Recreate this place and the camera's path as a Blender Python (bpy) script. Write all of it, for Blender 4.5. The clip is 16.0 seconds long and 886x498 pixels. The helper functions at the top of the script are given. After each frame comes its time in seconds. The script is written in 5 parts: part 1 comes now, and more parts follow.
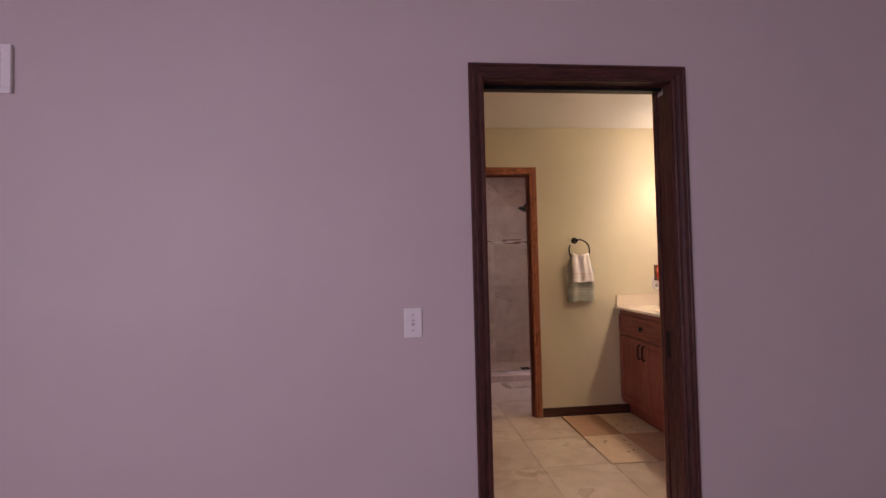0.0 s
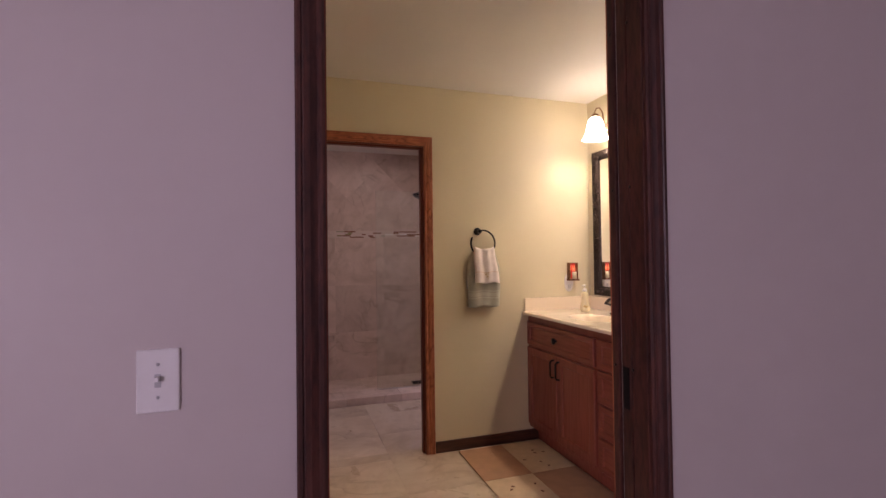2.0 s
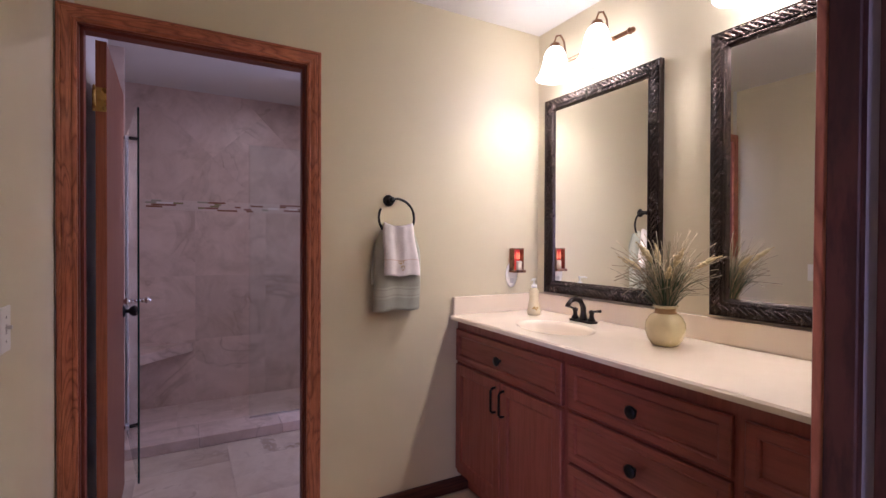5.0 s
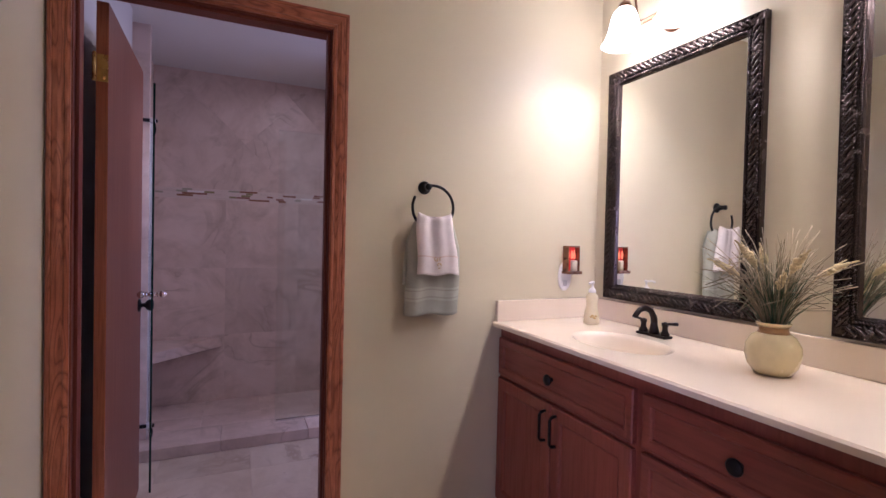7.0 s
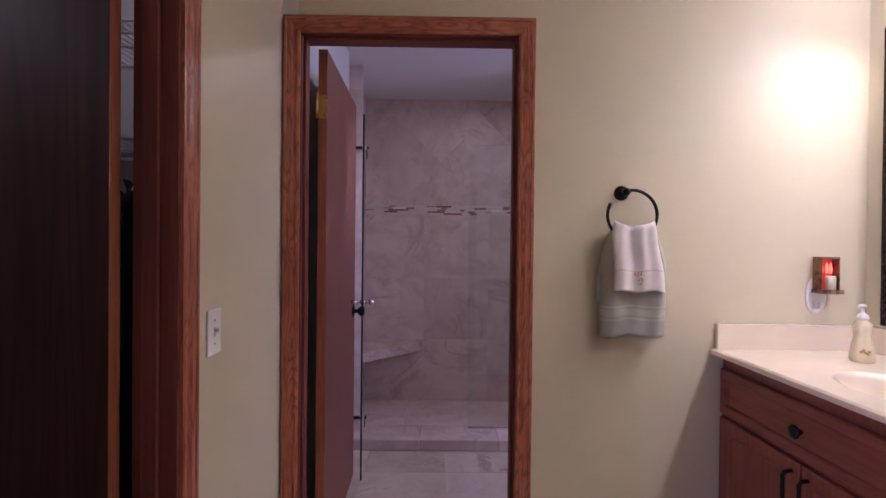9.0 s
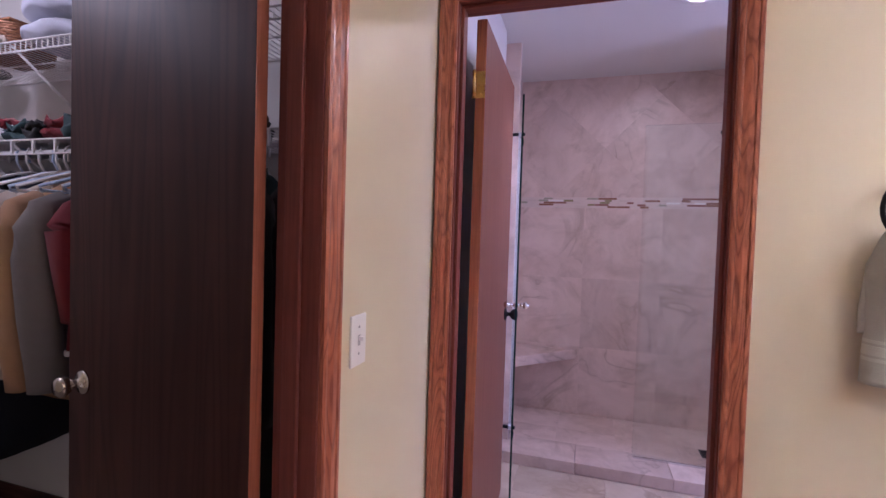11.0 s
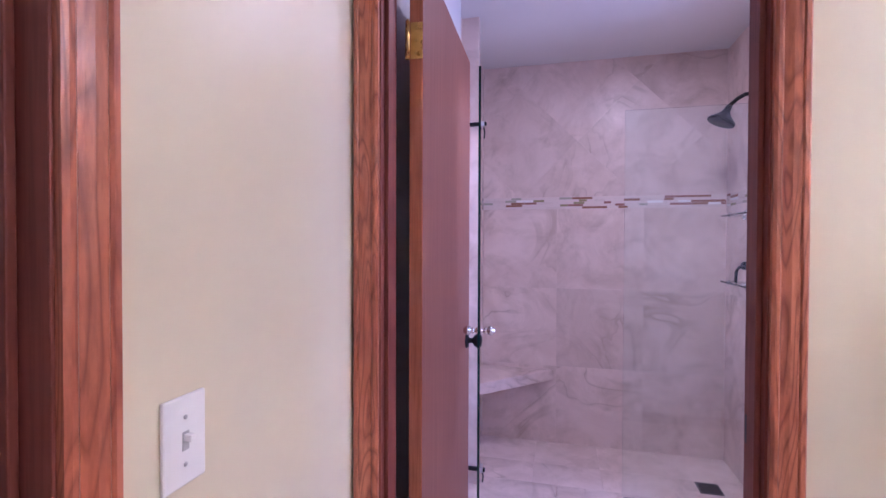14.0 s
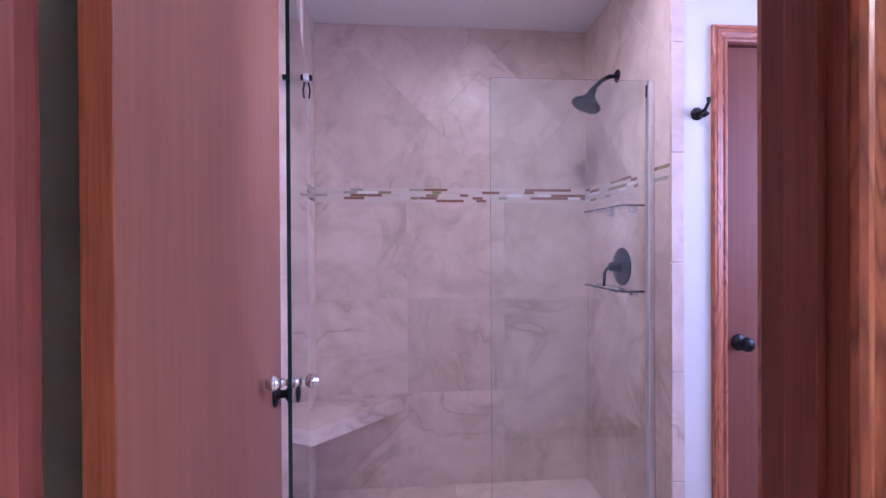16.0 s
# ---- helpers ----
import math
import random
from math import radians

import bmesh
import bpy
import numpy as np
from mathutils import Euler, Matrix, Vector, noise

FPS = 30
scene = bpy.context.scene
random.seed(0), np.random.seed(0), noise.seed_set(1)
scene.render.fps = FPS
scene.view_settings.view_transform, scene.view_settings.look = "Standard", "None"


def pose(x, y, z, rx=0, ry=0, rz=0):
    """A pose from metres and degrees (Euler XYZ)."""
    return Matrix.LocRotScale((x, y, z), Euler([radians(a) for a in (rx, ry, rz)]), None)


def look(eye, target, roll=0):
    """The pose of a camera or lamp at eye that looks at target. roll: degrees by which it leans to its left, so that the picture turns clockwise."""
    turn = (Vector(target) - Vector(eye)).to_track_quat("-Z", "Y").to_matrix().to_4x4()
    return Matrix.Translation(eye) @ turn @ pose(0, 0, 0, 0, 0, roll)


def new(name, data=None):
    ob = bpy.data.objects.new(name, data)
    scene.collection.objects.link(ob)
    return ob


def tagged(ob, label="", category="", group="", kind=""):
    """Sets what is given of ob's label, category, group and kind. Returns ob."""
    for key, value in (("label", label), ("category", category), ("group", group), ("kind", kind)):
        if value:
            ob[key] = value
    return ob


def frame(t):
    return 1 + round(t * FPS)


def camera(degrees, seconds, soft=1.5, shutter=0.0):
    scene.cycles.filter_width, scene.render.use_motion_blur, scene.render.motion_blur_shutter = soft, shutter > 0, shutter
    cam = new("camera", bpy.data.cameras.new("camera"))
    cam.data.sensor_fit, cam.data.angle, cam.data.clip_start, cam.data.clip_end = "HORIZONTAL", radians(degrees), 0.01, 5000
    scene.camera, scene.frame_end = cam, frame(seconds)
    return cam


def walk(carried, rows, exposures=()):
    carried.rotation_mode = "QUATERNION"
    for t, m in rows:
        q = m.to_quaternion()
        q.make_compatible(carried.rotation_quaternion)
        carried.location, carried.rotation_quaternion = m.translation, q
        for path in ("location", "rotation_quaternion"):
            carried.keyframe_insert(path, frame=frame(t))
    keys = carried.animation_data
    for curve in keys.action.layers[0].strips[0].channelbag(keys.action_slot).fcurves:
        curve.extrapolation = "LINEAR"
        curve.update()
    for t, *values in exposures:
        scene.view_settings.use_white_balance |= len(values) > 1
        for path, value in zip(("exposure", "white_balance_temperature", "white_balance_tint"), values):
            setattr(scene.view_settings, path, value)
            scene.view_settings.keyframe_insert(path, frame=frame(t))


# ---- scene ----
cam = camera(87.1, 16.0)
PATH = [
    (0, (0.185, 0.618, 1.304), (0.385, 2.607, 1.363), -1.3),
    (0.5, (0.265, 0.855, 1.306), (0.583, 2.829, 1.366), -1.1),
    (1, (0.353, 1.064, 1.304), (0.763, 3.02, 1.367), -1.1),
    (1.5, (0.408, 1.289, 1.301), (0.938, 3.217, 1.349), -0.7),
    (2, (0.479, 1.47, 1.292), (1.096, 3.372, 1.328), -0.7),
    (2.5, (0.565, 1.656, 1.295), (1.235, 3.541, 1.315), -0.8),
    (3, (0.639, 1.837, 1.286), (1.367, 3.7, 1.293), -0.3),
    (3.5, (0.676, 2.007, 1.278), (1.508, 3.826, 1.274), 0.0),
    (4, (0.722, 2.151, 1.267), (1.655, 3.92, 1.259), 0.1),
    (4.2, (0.752, 2.204, 1.266), (1.712, 3.958, 1.254), 0.2),
    (6.3, (0.982, 2.596, 1.255), (1.919, 4.363, 1.224), 1.0),
    (6.5, (0.992, 2.616, 1.248), (1.896, 4.4, 1.222), 1.1),
    (7, (1.001, 2.661, 1.257), (1.804, 4.493, 1.217), 1.4),
    (7.5, (1.009, 2.689, 1.263), (1.611, 4.596, 1.225), 1.2),
    (8, (1.021, 2.709, 1.27), (1.387, 4.675, 1.236), 1.0),
    (8.5, (1.036, 2.724, 1.273), (1.203, 4.717, 1.252), 0.5),
    (9, (1.03, 2.748, 1.272), (1.047, 4.748, 1.254), 0.6),
    (9.5, (1.012, 2.811, 1.271), (0.886, 4.807, 1.254), 0.7),
    (10, (0.966, 2.875, 1.28), (0.717, 4.86, 1.256), 1.0),
    (10.2, (0.971, 2.9, 1.287), (0.641, 4.872, 1.25), 1.3),
    (12.3, (0.898, 3.136, 1.282), (0.09, 4.964, 1.23), 1.0),
    (12.5, (0.909, 3.159, 1.281), (0.088, 4.982, 1.229), 0.9),
    (13, (0.95, 3.224, 1.284), (0.14, 5.052, 1.232), 1.0),
    (13.5, (0.954, 3.319, 1.287), (0.26, 5.194, 1.246), 0.9),
    (14, (0.924, 3.436, 1.299), (0.442, 5.377, 1.269), 0.2),
    (14.5, (0.897, 3.557, 1.291), (0.602, 5.536, 1.277), -0.1),
    (15, (0.893, 3.725, 1.285), (0.741, 5.719, 1.268), -0.5),
    (15.5, (0.903, 3.9, 1.28), (0.905, 5.9, 1.259), -0.3),
    (16, (0.896, 4.037, 1.281), (1.063, 6.03, 1.269), -0.3),
]
EXPOSURES = [(0, 0.0, 7400, 26), (3.0, 0.07, 6850, 26), (4.2, 0.22, 5950, 26), (6.5, 0.22, 5450, 29), (9, 0.16, 5350, 31), (10.2, 0.5, 5250, 30),
             (12.3, 1.65, 5250, 33), (13.5, 1.58, 4900, 34), (14.5, 1.36, 4790, 31), (15.5, 1.2, 4850, 29), (16, 1.5, 4920, 29)]
walk(cam, [(t, look(eye, target, roll)) for t, eye, target, roll in PATH], EXPOSURES)

# ---------------------------------------------------------------- light
world = bpy.data.worlds.new("sky")
world.use_nodes = True
scene.world = world
sky = world.node_tree.nodes.new("ShaderNodeTexSky")
sky.sky_type, sky.sun_disc = "NISHITA", False
sky.sun_elevation, sky.sun_rotation = radians(35), radians(200)
world.node_tree.links.new(sky.outputs[0], world.node_tree.nodes["Background"].inputs[0])
world.node_tree.nodes["Background"].inputs[1].default_value = 0.1


def area_light(name, at, target, w, h, watts, colour):
    data = bpy.data.lights.new(name, "AREA")
    data.shape, data.size, data.size_y, data.energy, data.color = "RECTANGLE", w, h, watts, colour
    ob = new(name, data)
    ob.matrix_world = look(at, target)
    return ob


def point_light(name, at, watts, colour, radius=0.03):
    data = bpy.data.lights.new(name, "POINT")
    data.energy, data.color, data.shadow_soft_size = watts, colour, radius
    ob = new(name, data)
    ob.location = at
    return ob


WARM = (1.0, 0.91, 0.77)
CLOSET_WATTS = 6.0
BULB_WATTS, SHADE_GLOW = 7.6, 9.5
area_light("bedroom_window_light", (-2.57, -1.55, 1.45), (1.2, 1.8, 1.3), 1.5, 1.3, 77, (0.75, 0.71, 1.0))
area_light("shower_window_light", (3.27, 5.02, 1.6), (0.6, 5.2, 0.9), 0.7, 0.9, 12, (0.68, 0.70, 1.0))

point_light("closet_light", (-1.10, 3.62, 2.28), CLOSET_WATTS, (1.0, 0.90, 0.86), 0.08)

# ---------------------------------------------------------------- materials


class Nodes:
    """A small helper to wire a node material."""

    def __init__(self, name):
        self.mat = bpy.data.materials.new(name)
        self.mat.use_nodes = True
        self.tree = self.mat.node_tree
        self.bsdf = self.tree.nodes["Principled BSDF"]

    def node(self, kind, **inputs):
        n = self.tree.nodes.new(kind)
        for k, v in inputs.items():
            key = k.replace("_", " ")
            self.put(n.inputs[key], v)
        return n

    def put(self, socket, v):
        if hasattr(v, "is_output"):
            self.tree.links.new(v, socket)
        else:
            socket.default_value = v

    def coords(self, scale=(1, 1, 1), rot=(0, 0, 0), shuffle=False):
        tc = self.tree.nodes.new("ShaderNodeTexCoord")
        mp = self.tree.nodes.new("ShaderNodeMapping")
        mp.inputs["Scale"].default_value = scale
        mp.inputs["Rotation"].default_value = [radians(a) for a in rot]
        src = tc.outputs["Object"]
        if shuffle:
            info = self.tree.nodes.new("ShaderNodeObjectInfo")
            mul = self.tree.nodes.new("ShaderNodeMath")
            mul.operation = "MULTIPLY"
            mul.inputs[1].default_value = 37.0
            self.tree.links.new(info.outputs["Random"], mul.inputs[0])
            add = self.tree.nodes.new("ShaderNodeVectorMath")
            add.operation = "ADD"
            self.tree.links.new(src, add.inputs[0])
            self.tree.links.new(mul.outputs[0], add.inputs[1])
            src = add.outputs[0]
        self.tree.links.new(src, mp.inputs["Vector"])
        return mp.outputs["Vector"]

    def noise(self, vec, scale, detail=4.0, rough=0.55, distort=0.0):
        n = self.node("ShaderNodeTexNoise", Vector=vec, Scale=scale, Detail=detail, Roughness=rough, Distortion=distort)
        return n.outputs["Fac"]

    def ramp(self, fac, stops):
        n = self.tree.nodes.new("ShaderNodeValToRGB")
        el = n.color_ramp.elements
        while len(el) < len(stops):
            el.new(0.5)
        for e, (p, c) in zip(el, stops):
            e.position, e.color = p, (*c, 1) if len(c) == 3 else c
        self.put(n.inputs[0], fac)
        return n.outputs[0]

    def mix(self, fac, a, b, blend="MIX"):
        n = self.tree.nodes.new("ShaderNodeMix")
        n.data_type, n.blend_type = "RGBA", blend
        self.put(n.inputs[0], fac)
        for i, v in ((6, a), (7, b)):
            self.put(n.inputs[i], (*v, 1) if isinstance(v, tuple) and len(v) == 3 else v)
        return n.outputs[2]

    def bump(self, height, strength, distance):
        n = self.node("ShaderNodeBump", Strength=strength, Distance=distance, Height=height)
        self.put(self.bsdf.inputs["Normal"], n.outputs[0])

    def done(self, colour=None, rough=None, metal=None, **more):
        if colour is not None:
            self.put(self.bsdf.inputs["Base Color"], (*colour, 1) if isinstance(colour, tuple) and len(colour) == 3 else colour)
        if rough is not None:
            self.put(self.bsdf.inputs["Roughness"], rough)
        if metal is not None:
            self.put(self.bsdf.inputs["Metallic"], metal)
        for k, v in more.items():
            self.put(self.bsdf.inputs[k.replace("_", " ")], v)
        return self.mat


def paint(name, colour, rough=0.55, bump=0.12):
    m = Nodes(name)
    v = m.coords()
    big = m.noise(v, 1.3, 3)
    dark = tuple(c * 0.93 for c in colour)
    col = m.mix(big, dark, colour)
    m.bump(m.noise(v, 260, 3, 0.6), bump, 0.001)
    return m.done(col, m.ramp(m.noise(v, 4), [(0.3, (rough - 0.05,) * 3), (0.7, (rough + 0.06,) * 3)]))


def wood(name, dark, mid, light, grain=(34, 34, 6.5), rough=0.3, rings=0.4, shuffle=False, coat=0.25, streak=0.6, figure=0.0, relief=0.25):
    """Stained open-grained wood; the grain runs along the axis of the smallest scale."""
    m = Nodes(name)
    v = m.coords(grain, shuffle=shuffle)
    warp = m.noise(m.coords(tuple(g * 0.18 for g in grain), shuffle=shuffle), 1.0, 3, 0.5, 0.6)
    fine = m.noise(v, 2.6, 6, 0.65)
    wave = m.node("ShaderNodeTexWave", Vector=m.coords(tuple(g * 0.22 for g in grain), shuffle=shuffle), Scale=1.0, Distortion=9.0, Detail=3.0)
    wave.inputs["Detail Scale"].default_value = 1.3
    ring = m.ramp(wave.outputs["Fac"], [(0.25, (0, 0, 0)), (0.8, (1, 1, 1))])
    base = m.mix(m.ramp(warp, [(0.3, (0, 0, 0)), (0.7, (1, 1, 1))]), mid, light)
    col = m.mix(m.ramp(fine, [(0.40, (streak,) * 3), (0.56, (0, 0, 0))]), base, dark)
    half = m.node("ShaderNodeMath")
    half.operation = "MULTIPLY"
    m.put(half.inputs[0], ring)
    half.inputs[1].default_value = rings
    col = m.mix(half.outputs[0], col, dark)
    if figure:
        # flame figure: closely spaced growth rings cut at a slant
        warped = m.noise(m.coords(tuple(g * 0.30 for g in grain), shuffle=shuffle), 1.0, 2, 0.4, 0.4)
        bands = m.node("ShaderNodeMath")
        bands.operation = "MULTIPLY"
        m.put(bands.inputs[0], warped)
        bands.inputs[1].default_value = 16.0
        saw = m.node("ShaderNodeMath")
        saw.operation = "FRACT"
        m.put(saw.inputs[0], bands.outputs[0])
        ring_line = m.ramp(saw.outputs[0], [(0.0, (0.78 * figure,) * 3), (0.30, (0, 0, 0)), (0.78, (0.1 * figure,) * 3), (1.0, (0.78 * figure,) * 3)])
        col = m.mix(ring_line, col, dark)
    m.bump(fine, relief, 0.0012)
    return m.done(col, m.ramp(fine, [(0.35, (rough + 0.72 * relief,) * 3), (0.65, (rough,) * 3)]), 0.0, Coat_Weight=coat, Coat_Roughness=0.2)


def plain(name, colour, rough=0.4, metal=0.0, wear=0.12, scale=25.0, bump=0.0, **more):
    m = Nodes(name)
    v = m.coords()
    n = m.noise(v, scale, 4)
    col = m.mix(m.ramp(n, [(0.3, (0, 0, 0)), (0.7, (1, 1, 1))]), tuple(c * (1 - wear) for c in colour), tuple(min(1, c * (1 + wear)) for c in colour))
    if bump:
        m.bump(m.noise(v, scale * 6, 3), bump, 0.002)
    return m.done(col, m.ramp(n, [(0.3, (max(0, rough - 0.05),) * 3), (0.7, (rough + 0.06,) * 3)]), metal, **more)


def marble(name, pale, mid, vein, rough=0.22, scale=1.0):
    """Polished clouded stone tile; every tile takes its own part of the pattern and its own tone."""
    m = Nodes(name)
    v = m.coords((scale, scale, scale), (20, 35, 10), shuffle=True)
    cloud = m.noise(v, 2.6, 6, 0.62, 1.4)
    swirl = m.noise(v, 1.5, 3, 0.5, 1.8)
    smoke = m.noise(v, 3.4, 7, 0.66, 1.0)
    line = m.ramp(swirl, [(0.45, (0, 0, 0)), (0.49, (0.5,) * 3), (0.505, (0.8,) * 3), (0.52, (0.15,) * 3), (0.60, (0, 0, 0))])
    patch = m.ramp(m.noise(v, 1.9, 4), [(0.46, (0, 0, 0)), (0.62, (0.9,) * 3)])
    col = m.mix(m.ramp(cloud, [(0.36, (0, 0, 0)), (0.66, (1, 1, 1))]), pale, mid)
    col = m.mix(m.ramp(smoke, [(0.48, (0, 0, 0)), (0.57, (0.32,) * 3), (0.70, (0.85,) * 3)]), col, tuple(0.45 * a + 0.55 * b for a, b in zip(mid, vein)))
    col = m.mix(m.mix(1.0, line, patch, "MULTIPLY"), col, vein)
    tone = m.ramp(m.node("ShaderNodeObjectInfo").outputs["Random"], [(0.0, (0.86, 0.85, 0.84)), (0.5, (0.97, 0.97, 0.97)), (1.0, (1.0, 1.0, 1.0))])
    col = m.mix(1.0, col, tone, "MULTIPLY")
    m.bump(cloud, 0.05, 0.002)
    return m.done(col, m.ramp(cloud, [(0.3, (rough - 0.04,) * 3), (0.7, (rough + 0.06,) * 3)]), 0.0)


def clothing(name, colour, scale=420.0):
    m = Nodes(name)
    v = m.coords()
    weave = m.noise(v, scale, 2)
    fold = m.noise(v, 14, 3)
    col = m.mix(fold, tuple(c * 0.75 for c in colour), tuple(min(1, c * 1.15) for c in colour))
    m.bump(weave, 0.5, 0.002)
    return m.done(col, 0.9, 0.0, Sheen_Weight=0.06)


def glass(name, tint=(0.93, 0.98, 0.96), rough=0.0):
    m = Nodes(name)
    return m.done(tint, rough, 0.0, Transmission_Weight=1.0, IOR=1.45)


def glow(name, colour, strength, base=(0.9, 0.88, 0.82)):
    m = Nodes(name)
    return m.done(base, 0.35, 0.0, Emission_Color=(*colour, 1), Emission_Strength=strength)


BED_PAINT = paint("bedroom_wall_paint", (0.60, 0.53, 0.505))
BATH_PAINT = paint("bathroom_wall_paint", (0.68, 0.605, 0.43), 0.42)
PALE_PAINT = paint("pale_wall_paint", (0.72, 0.70, 0.68))
CEIL = paint("ceiling_paint", (0.78, 0.76, 0.73), 0.8, 0.5)
OAK_D, OAK_M, OAK_L = (0.19, 0.050, 0.025), (0.45, 0.132, 0.062), (0.56, 0.195, 0.096)
OAK_UP = wood("red_oak_upright", OAK_D, OAK_M, OAK_L, (44, 44, 7), rings=0.18, streak=0.38, figure=1.0, relief=0.15)
OAK_X = wood("red_oak_along_x", OAK_D, OAK_M, OAK_L, (7, 44, 44), rings=0.18, streak=0.38, figure=1.0, relief=0.15)
OAK_Y = wood("red_oak_along_y", OAK_D, OAK_M, OAK_L, (44, 7, 44), rings=0.18, streak=0.38, figure=1.0, relief=0.15)
# Jamb oak: casing colour darkened to stand for shade inside the openings
JAMB_SHADED = (0.090, 0.023, 0.016), (0.185, 0.049, 0.032), (0.225, 0.062, 0.040)
JAMB_UP = wood("shaded_jamb_upright", *JAMB_SHADED, (60, 60, 2.0), 0.45, 0.15, coat=0.0, streak=0.35, relief=0.06)
JAMB_X = wood("shaded_jamb_along_x", *JAMB_SHADED, (2.0, 60, 60), 0.45, 0.15, coat=0.0, streak=0.35, relief=0.06)
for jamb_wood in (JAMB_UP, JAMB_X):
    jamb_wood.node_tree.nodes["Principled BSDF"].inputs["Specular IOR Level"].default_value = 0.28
# Entry trim: the red oak with the dim bedroom-side shade put into its colour
SHADED_OAK = (0.022, 0.007, 0.006), (0.070, 0.019, 0.014), (0.105, 0.030, 0.021)
SHADED_UP = wood("shaded_oak_upright", *SHADED_OAK, rough=0.42, coat=0.05, relief=0.15)
SHADED_X = wood("shaded_oak_along_x", *SHADED_OAK, (4.2, 38, 38), rough=0.42, coat=0.05, relief=0.15)
DOOR_OAK = wood("door_veneer_oak", (0.150, 0.052, 0.034), (0.192, 0.069, 0.045), (0.215, 0.080, 0.052), (40, 40, 1.6), 0.46, 0.16, coat=0.0, streak=0.14, figure=0.35, relief=0.05)
DOOR_OAK.node_tree.nodes["Principled BSDF"].inputs["Specular IOR Level"].default_value = 0.22
# Closet leaf veneer, set much darker than the other oak leaves
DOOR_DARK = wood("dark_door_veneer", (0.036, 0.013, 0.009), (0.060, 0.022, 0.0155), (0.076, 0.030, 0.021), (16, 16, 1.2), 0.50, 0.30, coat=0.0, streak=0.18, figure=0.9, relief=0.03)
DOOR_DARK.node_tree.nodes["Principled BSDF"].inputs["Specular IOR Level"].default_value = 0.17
EDGE_OAK = wood("door_edge_oak", (0.20, 0.05, 0.022), (0.36, 0.105, 0.05), (0.42, 0.14, 0.07), (60, 60, 2.0), 0.35, 0.2)
CAB = wood("cabinet_wood_upright", (0.13, 0.027, 0.018), (0.24, 0.055, 0.034), (0.29, 0.073, 0.044), (24, 24, 1.6), 0.36, 0.15, coat=0.2, streak=0.35)
CAB_Y = wood("cabinet_wood_along", (0.13, 0.027, 0.018), (0.24, 0.055, 0.034), (0.29, 0.073, 0.044), (24, 1.6, 24), 0.36, 0.15, coat=0.2, streak=0.35)
DARK_BASE = wood("baseboard_wood", (0.03, 0.01, 0.007), (0.085, 0.026, 0.016), (0.12, 0.04, 0.022), (2.2, 38, 38), 0.35)
TOP = plain("cultured_marble_top", (0.82, 0.70, 0.56), 0.16, 0, 0.03, 3.0, Coat_Weight=0.4)
TILE = marble("onyx_wall_tile", (0.76, 0.61, 0.54), (0.645, 0.495, 0.425), (0.40, 0.29, 0.22), 0.34, 1.1)
FLOOR_TILE = marble("floor_tile", (0.68, 0.57, 0.46), (0.57, 0.45, 0.34), (0.38, 0.27, 0.19), 0.3, 0.9)
GROUT = plain("grout", (0.70, 0.56, 0.50), 0.85, 0, 0.1, 60)
BRONZE = plain("oil_rubbed_bronze", (0.022, 0.015, 0.013), 0.32, 0.7, 0.3, 40)
BLACK = plain("black_metal", (0.012, 0.012, 0.014), 0.35, 0.6, 0.2, 40)
FRAME = plain("carved_frame_bronze", (0.036, 0.023, 0.019), 0.24, 0.6, 0.25, 30, 0.05)
COPPER = plain("warm_bronze", (0.20, 0.10, 0.05), 0.3, 0.85, 0.3, 40)
CHROME = plain("chrome", (0.75, 0.75, 0.77), 0.08, 1.0, 0.03)
SATIN = plain("satin_chrome", (0.80, 0.80, 0.83), 0.34, 1.0, 0.03)
NICKEL = plain("brushed_nickel", (0.62, 0.55, 0.47), 0.22, 1.0, 0.06)
BRASS = plain("brass", (0.55, 0.36, 0.12), 0.28, 1.0, 0.15)
MIRROR = Nodes("mirror_silver").done((0.90, 0.91, 0.90), 0.0, 1.0)
GLASS = glass("clear_glass", (0.93, 0.975, 0.965))
GLASS_EDGE = plain("glass_edge", (0.006, 0.035, 0.030), 0.1, 0, 0.2)
SHADE = glow("frosted_shade", (1.0, 0.92, 0.80), SHADE_GLOW)
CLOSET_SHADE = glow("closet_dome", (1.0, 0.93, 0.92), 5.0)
RECESSED = glow("recessed_lens", (1.0, 0.86, 0.78), 106.0)
PLASTIC = plain("white_plastic", (0.80, 0.78, 0.76), 0.35, 0, 0.02)
PLASTIC_GREY = plain("grey_plastic", (0.45, 0.44, 0.44), 0.4, 0, 0.05)
CARPET = plain("bedroom_carpet", (0.30, 0.26, 0.22), 0.95, 0, 0.25, 90, 1.0)
WIRE = plain("white_vinyl_wire", (0.80, 0.78, 0.78), 0.4, 0, 0.02)
PINK = clothing("pale_pink_towel", (0.88, 0.80, 0.785))
SAGE = clothing("sage_towel", (0.43, 0.43, 0.36))
SAGE_BAND = clothing("sage_towel_band", (0.52, 0.53, 0.45), 200)
GOLD_THREAD = clothing("gold_thread", (0.55, 0.36, 0.12))
CERAMIC = plain("cream_ceramic", (0.72, 0.60, 0.34), 0.25, 0, 0.12, 9, Coat_Weight=0.5)
CERAMIC_NECK = plain("brown_glaze", (0.42, 0.24, 0.10), 0.3, 0, 0.2, 30)
SOAP = plain("cream_bottle", (0.76, 0.66, 0.44), 0.25, 0, 0.05, 20)
RED_GLASS = glow("red_glass", (1.0, 0.06, 0.03), 0.22, (0.45, 0.03, 0.02))
